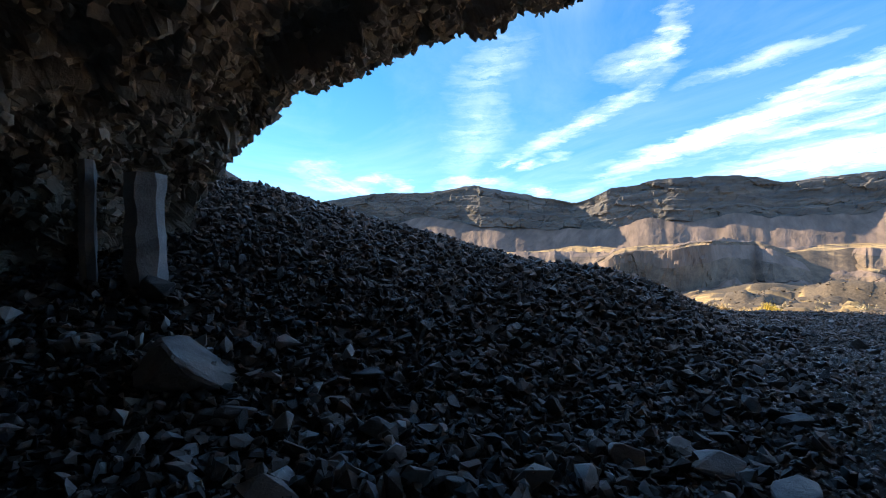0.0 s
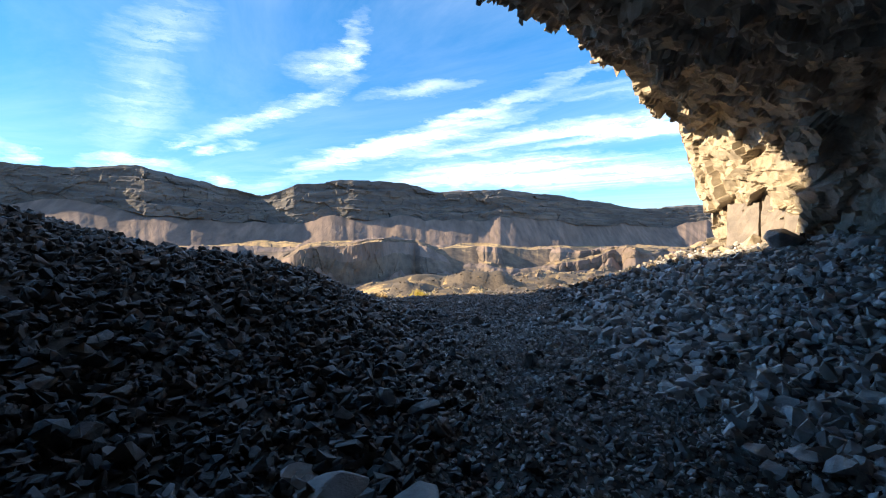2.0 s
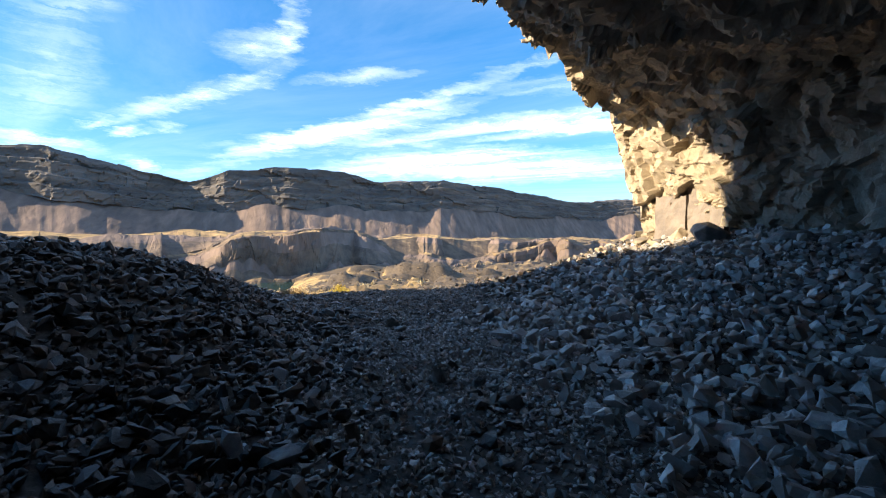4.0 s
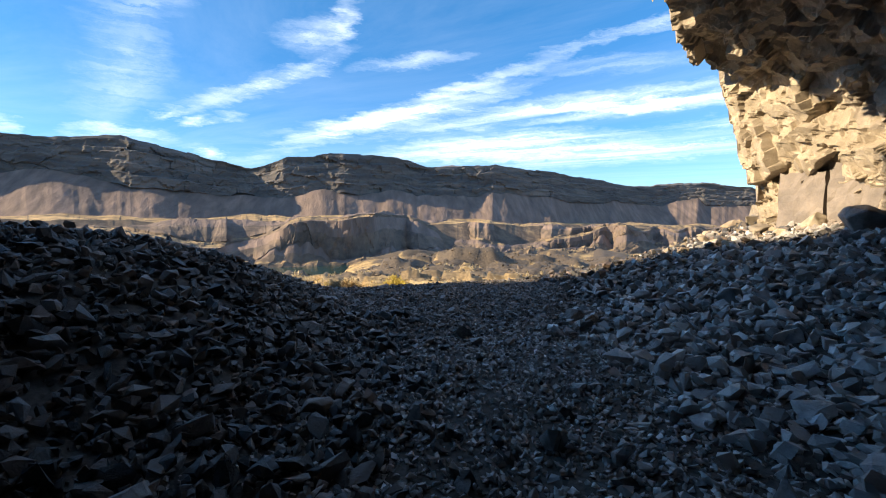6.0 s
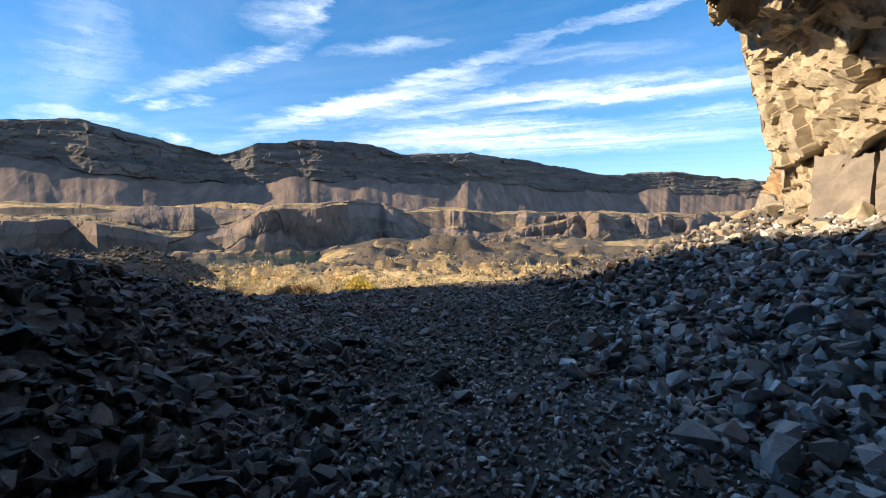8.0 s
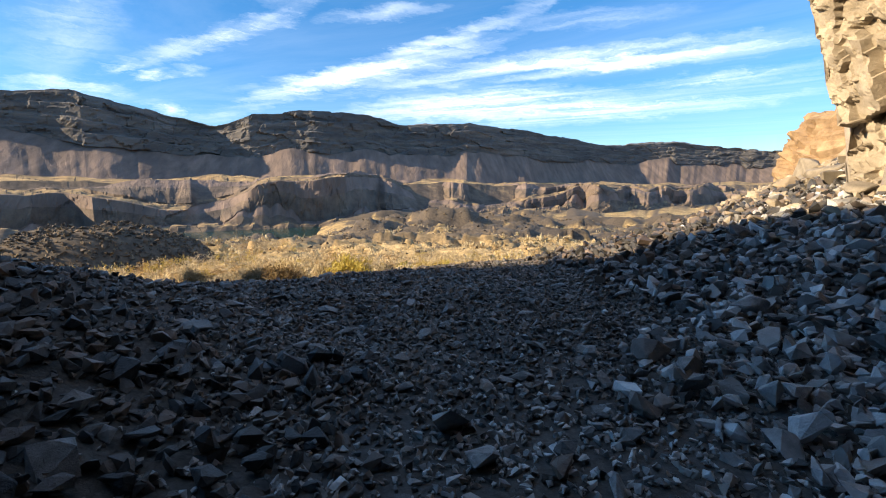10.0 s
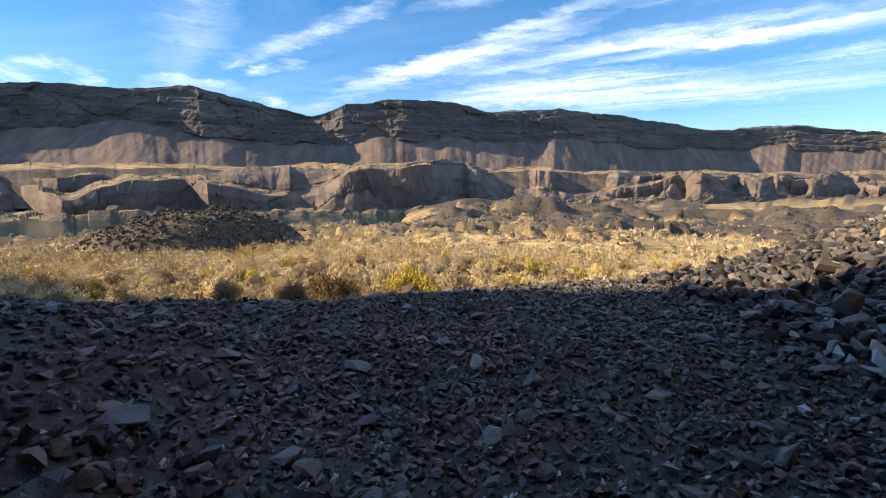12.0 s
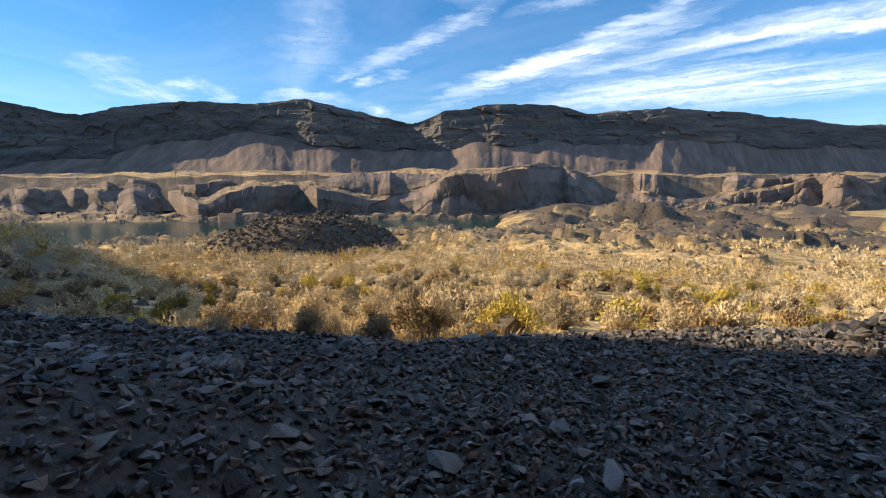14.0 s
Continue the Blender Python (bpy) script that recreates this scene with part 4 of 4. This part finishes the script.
# ---- rock set in the walls ----
def slab(name, corner, across, up, out, mat, label, seed):
    """A broken-edged block standing in a wall."""
    corner, across, up, out = (Vector(v) for v in (corner, across, up, out))
    rnd = random.Random(seed)
    bm = bmesh.new()
    n = 9
    rows = []
    for j in range(n):
        rows.append([bm.verts.new(corner + across * (i / (n - 1) + (rnd.uniform(-0.03, 0.03) if 0 < i < n - 1 else rnd.uniform(-0.02, 0.02))) + up * (j / (n - 1) + (rnd.uniform(-0.03, 0.03))) + out * rnd.uniform(-0.04, 0.04)) for i in range(n)])
    for j in range(n - 1):
        for i in range(n - 1):
            bm.faces.new((rows[j][i], rows[j][i + 1], rows[j + 1][i + 1], rows[j + 1][i]))
    got = bmesh.ops.extrude_face_region(bm, geom=bm.faces[:])
    for v in got["geom"]:
        if isinstance(v, bmesh.types.BMVert):
            v.co += out
    bmesh.ops.recalc_face_normals(bm, faces=bm.faces[:])
    me = bpy.data.meshes.new(name)
    bm.to_mesh(me)
    bm.free()
    me.materials.append(mat)
    return tagged(new(name, me), label, "rock", kind="")


slab("wall_block", (8.62, 13.35, 1.3), (0.2, -0.85, 0), (0.05, 0.02, 1.15), (0.5, 0.2, 0.0), M_PANEL, "smooth reddish basalt block set in the sunlit wall", 3)
slab("wall_block", (8.85, 12.45, 1.3), (0.25, -0.85, 0), (0.05, 0.02, 1.3), (0.5, 0.2, 0.0), M_PANEL, "smooth reddish basalt block set in the sunlit wall", 4)


def column(x, y, z0, z1, rad_, seed, turn):
    bm = bmesh.new()
    rnd = random.Random(seed)
    rings = []
    for j in range(15):
        f = j / 14
        rings.append([bm.verts.new((math.cos(a) * rad_ * rnd.uniform(0.82, 1.1) * (1.1 - 0.2 * f), math.sin(a) * rad_ * rnd.uniform(0.82, 1.1), (z1 - z0) * f)) for a in [math.pi / 3 * i for i in range(6)]])
    for j in range(14):
        for i in range(6):
            bm.faces.new((rings[j][i], rings[j][(i + 1) % 6], rings[j + 1][(i + 1) % 6], rings[j + 1][i]))
    bm.faces.new(rings[0][::-1])
    bm.faces.new(rings[-1])
    me = bpy.data.meshes.new("basalt_column")
    bm.to_mesh(me)
    bm.free()
    me.materials.append(M_COLUMN)
    ob = new("basalt_column", me)
    ob.matrix_world = pose(x, y, z0, 0, 0, turn)
    return tagged(ob, "upright grey basalt column standing in the cave wall", "rock column", "basalt columns")


column(-6.35, 3.62, 0.4, 2.6, 0.24, 1, 10)
column(-6.75, 3.15, 0.3, 2.75, 0.1, 2, 25)


def outcrop(name, x, y, z, size, seed, mat, label):
    """A weathered crag: a block with broken-rock relief."""
    n = 46
    a, b = np.meshgrid(np.linspace(0, 2 * np.pi, 2 * n), np.linspace(0, 1, n))
    r = np.where(b < 0.8, 1 - 0.25 * b, (1 - 0.25 * 0.8) * np.sqrt(np.clip((1 - b) / 0.2, 0, 1)))
    px_, py_ = np.sign(np.cos(a)) * np.abs(np.cos(a)) ** 0.6, np.sign(np.sin(a)) * np.abs(np.sin(a)) ** 0.6
    p = np.stack([px_ * r * size[0], py_ * r * size[1], np.minimum(b / 0.85, 1) * size[2]], -1).reshape(-1, 3)
    d = 0.9 * facets(p + seed, 1.6, seed) + 0.45 * facets(p + seed, 0.6, seed + 9, 0.9) + 0.2 * facets(p + seed, 0.25, seed + 19, 1)
    p[:, :2] *= 1 + d[:, None] * 0.8 / max(size[0], 1)
    p[:, 2] += d * 0.4
    ob = new(name, mesh_of(name, p, grid_quads(n, 2 * n), mat))
    ob.location = (x, y, z)
    return tagged(ob, label, "crag")


M_CRAG = stone_mat("rusty_crag", (0.22, 0.14, 0.075), (0.48, 0.34, 0.2), 1.8, 0.6, 0, 0.9, None, False, 0.4)
outcrop("rock_crag", 30.5, 30.0, -2.0, (4.6, 5.0, 7.6), 11, M_CRAG, "rusty brown weathered basalt crag beyond the overhang")


# ---- brush and dry grass ----
def shrub_mesh(name, seed, width, height, branches, leaves, size, upright):
    """A mound of leafy tufts, each a spray of small upright leaves on its branch, and the woody stems."""
    rng = np.random.default_rng(seed)
    lv, sv, sf = [], [], []
    lobes = [(rng.uniform(0, 2 * np.pi), rng.uniform(0, 1) ** 0.6, rng.uniform(0.75, 1.15)) for _ in range(7)]
    for j in range(branches):
        la, lt, lh = lobes[j % 7]
        cx, cy = math.cos(la) * lt * width * 0.75 + rng.normal(0, 0.17) * width, math.sin(la) * lt * width * 0.75 + rng.normal(0, 0.17) * width
        t = min(1.0, math.hypot(cx, cy) / width)
        tip = np.array((cx, cy, height * lh * (0.22 + 0.78 * math.sqrt(1 - 0.92 * t * t)) * rng.uniform(0.75, 1.06)))
        foot = np.array((cx * 0.12, cy * 0.12, 0))
        side = np.array((-cy, cx, 0)) / (math.hypot(cx, cy) + 1e-6) * 0.01
        i = len(sv)
        sv += [foot - side, foot + side, tip * 0.92]
        sf.append((i, i + 1, i + 2))
        f = 0.35 + 0.65 * rng.uniform(0, 1, leaves) ** 0.55
        c = foot + (tip - foot) * f[:, None] + rng.normal(0, 0.03, (leaves, 3)) * (1, 1, 0.6)
        d = (tip - foot) / np.linalg.norm(tip - foot) * (0.3 + upright) + np.array((0, 0, 0.1)) + rng.normal(0, 0.55, (leaves, 3))
        d /= np.linalg.norm(d, axis=1, keepdims=True)
        face = c - np.array((0, 0, 0.2 * height))
        face = face / np.linalg.norm(face, axis=1, keepdims=True) + rng.normal(0, 0.3, (leaves, 3))
        w = np.cross(d, face)
        w /= np.linalg.norm(w, axis=1, keepdims=True)
        k = size * rng.uniform(0.6, 1.5, (leaves, 1))
        lv.append(np.stack([c - w * k * 0.26, c + w * k * 0.26, c + d * k * 1.2], 1).reshape(-1, 3))
    lv = np.concatenate(lv)
    lf = np.arange(len(lv)).reshape(-1, 3)
    # a solid dark core for the twigs inside and the shade among them
    bm = bmesh.new()
    bmesh.ops.create_icosphere(bm, subdivisions=2, radius=1)
    ball = np.array([v.co[:] for v in bm.verts])
    tris = np.array([[v.index for v in f.verts] for f in bm.faces])
    bm.free()
    ball = ball * (1 + 0.5 * (rng.uniform(0, 1, (len(ball), 1)) - 0.5)) * (width * 0.48, width * 0.48, height * 0.3) + (0, 0, height * 0.26)
    sf = np.concatenate([np.array(sf), tris + len(sv)])
    return (lv, lf), (np.concatenate([np.array(sv), ball]), sf)


SHRUB_KINDS = {
    "sagebrush": (M_SAGE, "grey-green sagebrush bush in dry grass", 10, 4, (0.5, 0.56), 0.4),
    "rabbitbrush": (M_RABBIT, "yellow-green rabbitbrush bush among sagebrush", 20, 3, (0.46, 0.6), 0.7),
    "dry_bush": (M_RUST, "brown dry bush among sagebrush", 30, 3, (0.5, 0.48), 0.4),
}


NEAR_LEAVES = {
    "sagebrush": leaf_mat("sagebrush_bush", (0.31, 0.25, 0.15), (0.67, 0.55, 0.35), 2.0, True),
    "rabbitbrush": leaf_mat("rabbitbrush_bush", (0.26, 0.21, 0.05), (0.58, 0.47, 0.12), 2.0, True),
    "dry_bush": leaf_mat("dry_bush", (0.27, 0.18, 0.08), (0.52, 0.37, 0.19), 2.0, True),
}


def shrub_set(branches, leaves, size):
    """A few meshes of each kind, foliage and stems."""
    out = {}
    for kind_, (_, _, seed, n, (wide, high), upright) in SHRUB_KINDS.items():
        protos = [shrub_mesh(kind_, seed + i, wide, high, branches, leaves, size, upright) for i in range(n)]
        out[kind_] = [(mesh_of(kind_, *p[0], NEAR_LEAVES[kind_]), mesh_of("stems", *p[1], M_TWIG)) for p in protos]
    return out


SHRUBS, SHRUBS_FAR = shrub_set(150, 25, 0.032), shrub_set(84, 13, 0.052)


def brush_spot(n, r0, r1, a0=-50, a1=50, power=2.0):
    a, r = RNG.uniform(a0, a1, n), RNG.uniform(r0 ** power, r1 ** power, n) ** (1 / power)
    x, y = 1 - np.sin(np.radians(a)) * r, 10 + np.cos(np.radians(a)) * r
    k = (y > lip_y(x) + 0.35) & (np.hypot((x + 31) / 14, (y - 66.5) / 11) > 0.95) & (x < 5.8 + 1.0 * (y - 13.9))
    # the footpath that runs on through the brush
    k &= np.abs(x - (2.0 + 0.06 * (y - 14) + 0.6 * np.sin(y * 0.3))) > 0.45
    return x[k], y[k]


bx, by = brush_spot(5200, 4.6, 34, -50, 58)
spots = []
for i in np.argsort(np.hypot(bx - 1, by - 10)):
    x_, y_ = float(bx[i]), float(by[i])
    apart = 1.08 + 1.1 * float(fbm(x_ * 0.35, y_ * 0.35, 76)) + 0.012 * math.hypot(x_ - 1, y_ - 10)
    if all((x_ - p) ** 2 + (y_ - q) ** 2 > apart ** 2 for p, q in spots):
        spots.append((x_, y_))
MORE_SPOTS = np.array(spots[300:])
del spots[300:]
for x_, y_ in spots:
    w = RNG.uniform()
    patch = float(fbm(x_ * 0.12, y_ * 0.12, 77))
    kind_ = "rabbitbrush" if w < 0.22 + 0.6 * patch else "dry_bush" if w > 0.84 else "sagebrush"
    label = SHRUB_KINDS[kind_][1]
    lot = SHRUBS[kind_] if math.hypot(x_ - 1, y_ - 10) < 9.5 else SHRUBS_FAR[kind_]
    top_me, stem_me = lot[int(RNG.integers(0, len(lot)))]
    ob = tagged(new(kind_), label, "bush", "brush below the cave")
    part("foliage", top_me, ob)
    sc = (0.75 + 0.75 * RNG.uniform() ** 1.4) * min(1.0, 0.6 + 0.12 * (y_ - float(lip_y(x_))))
    ob.matrix_world = Matrix.Translation((x_, y_, float(ground_z(x_, y_)) - 0.03)) @ Matrix.Rotation(RNG.uniform(0, 6.28), 4, "Z") @ Matrix.Diagonal((sc, sc, sc * RNG.uniform(0.8, 1.15), 1))
    part("woody_stem", stem_me, ob)


def far_brush(name, kind_, n, r0, r1, label, grow=1.0, fine=(26, 7, 0.065)):
    light = [shrub_mesh("f", 60 + i, 0.62, 0.66, *fine, 0.3)[0] for i in range(5)]
    x, y = brush_spot(n, r0, r1, -50, 64, 1.0)
    patch = fbm(x * 0.03, y * 0.03, 78)
    keep = (patch > -0.45) & (fbm(x * 0.022, y * 0.03, 9) < 0.12)
    x, y = x[keep], y[keep]
    s = (0.6 + 1.0 * RNG.uniform(0, 1, len(x)) ** 1.5) * grow
    heap(name, light, lay(x, y, s, 0.0), s, RNG, 0.05, SHRUB_KINDS[kind_][0], label, "brush")


def mid_brush():
    """The bushes past the nearest, in the three kinds."""
    pick = RNG.uniform(0, 1, len(MORE_SPOTS)) + 0.5 * fbm(MORE_SPOTS[:, 0] * 0.12, MORE_SPOTS[:, 1] * 0.12, 77)
    for name, kind_, k in (("rabbitbrush_patch", "rabbitbrush", pick < 0.2), ("dry_brush_patch", "dry_bush", pick > 0.85), ("sagebrush_patch", "sagebrush", (pick >= 0.2) & (pick <= 0.85))):
        mat, label, seed, _, (wide, high), upright = SHRUB_KINDS[kind_]
        protos = [shrub_mesh("f", seed + 5 + i, wide, high, 60, 10, 0.05, upright)[0] for i in range(4)]
        x, y = MORE_SPOTS[k].T
        s = RNG.uniform(0.8, 1.5, len(x))
        heap(name, protos, lay(x, y, s, 0.0), s, RNG, 0.05, mat, label.replace(" bush", " bushes"), "brush")


mid_brush()
far_brush("sagebrush_field", "sagebrush", 1400, 30, 110, "grey sagebrush spread over the dry grassland", 1.35)
far_brush("rabbitbrush_field", "rabbitbrush", 500, 30, 90, "yellow rabbitbrush spread over the dry grassland", 1.2)
far_brush("dry_brush_field", "dry_bush", 700, 30, 110, "brown dry brush spread over the grassland", 1.1)


def hill_brush():
    light = [shrub_mesh("f", 70 + i, 0.62, 0.6, 18, 5, 0.09, 0.3)[0] for i in range(5)]
    x, y = brush_spot(380, 8, 60, 40, 66)
    s = RNG.uniform(0.5, 1.0, len(x))
    heap("shaded_brush", light, lay(x, y, s, 0.0), s, RNG, 0.05, M_SAGE, "grey-green brush on the shaded slope", "brush")


hill_brush()
far_brush("scattered_brush", "sagebrush", 1500, 55, 180, "grey brush scattered over the far grassland", 1.35, (13, 5, 0.2))
far_brush("distant_brush", "sagebrush", 600, 105, 300, "distant low brush on the valley floor", 1.6, (13, 5, 0.24))


def blades(name, n, r0, r1, height, label):
    x, y = brush_spot(n, r0, r1)
    n = len(x)
    z = ground_z(x, y)
    a = RNG.uniform(0, 2 * np.pi, n)
    h = height * RNG.uniform(0.5, 1.2, n) * (0.6 + 0.8 * np.clip(fbm(x * 0.4, y * 0.4, 88) + 0.4, 0, 1))
    w = 0.004 + 0.0006 * np.hypot(x, y - 10)
    lean = RNG.normal(0, 0.35, (n, 2)) * h[:, None]
    p0 = np.stack([x - np.cos(a) * w, y - np.sin(a) * w, z - 0.02], 1)
    p1 = np.stack([x + np.cos(a) * w, y + np.sin(a) * w, z - 0.02], 1)
    p2 = np.stack([x + lean[:, 0], y + lean[:, 1], z + h], 1)
    v = np.stack([p0, p1, p2], 1).reshape(-1, 3)
    tagged(new(name, mesh_of(name, v, np.arange(3 * n).reshape(-1, 3), M_GRASS)), label, "grass", kind="stuff")


blades("dry_grass", 60000, 4.2, 20, 0.16, "golden dry grass between the bushes")
blades("far_dry_grass", 24000, 18, 70, 0.25, "golden dry grass between the bushes")

# ---- the stones that lie nearest the trail, one by one, last ----
STONE_MESH = [mesh_of("stone", v, f, M_STONE_ONE) for v, f in STONES[:12]]
LIGHTENED_MESH = [mesh_of("stone", v, f, M_PALE_ONE) for v, f in SLABS + STONES[:6]]
x, y = on_ground(900, -3.2, 6.2, 1.5, 13.8, lambda x, y: 0.25 + off_trail(x, y))
for i in range(min(300, len(x))):
    sz = (0.14 + 0.2 * RNG.beta(1.2, 3.2)) * (0.55 if y[i] > 10.3 and x[i] < 4 else 1.0)
    # nearest bank stones take the lightened tone too, for the light missing there
    pale = x[i] > trail_x(y[i]) + 0.9 and y[i] < 9.5
    sz *= 1.15 if pale else 1.0
    ob = new("stone", LIGHTENED_MESH[i % 16] if pale else STONE_MESH[i % 12])
    ob.parent = ground
    ob.matrix_world = pose(x[i], y[i], float(ground_z(x[i], y[i])) + sz * 0.24, RNG.normal(0, 22), RNG.normal(0, 22), RNG.uniform(0, 360)) @ Matrix.Diagonal((sz * 1.2, sz * 1.2, sz * 1.2, 1))
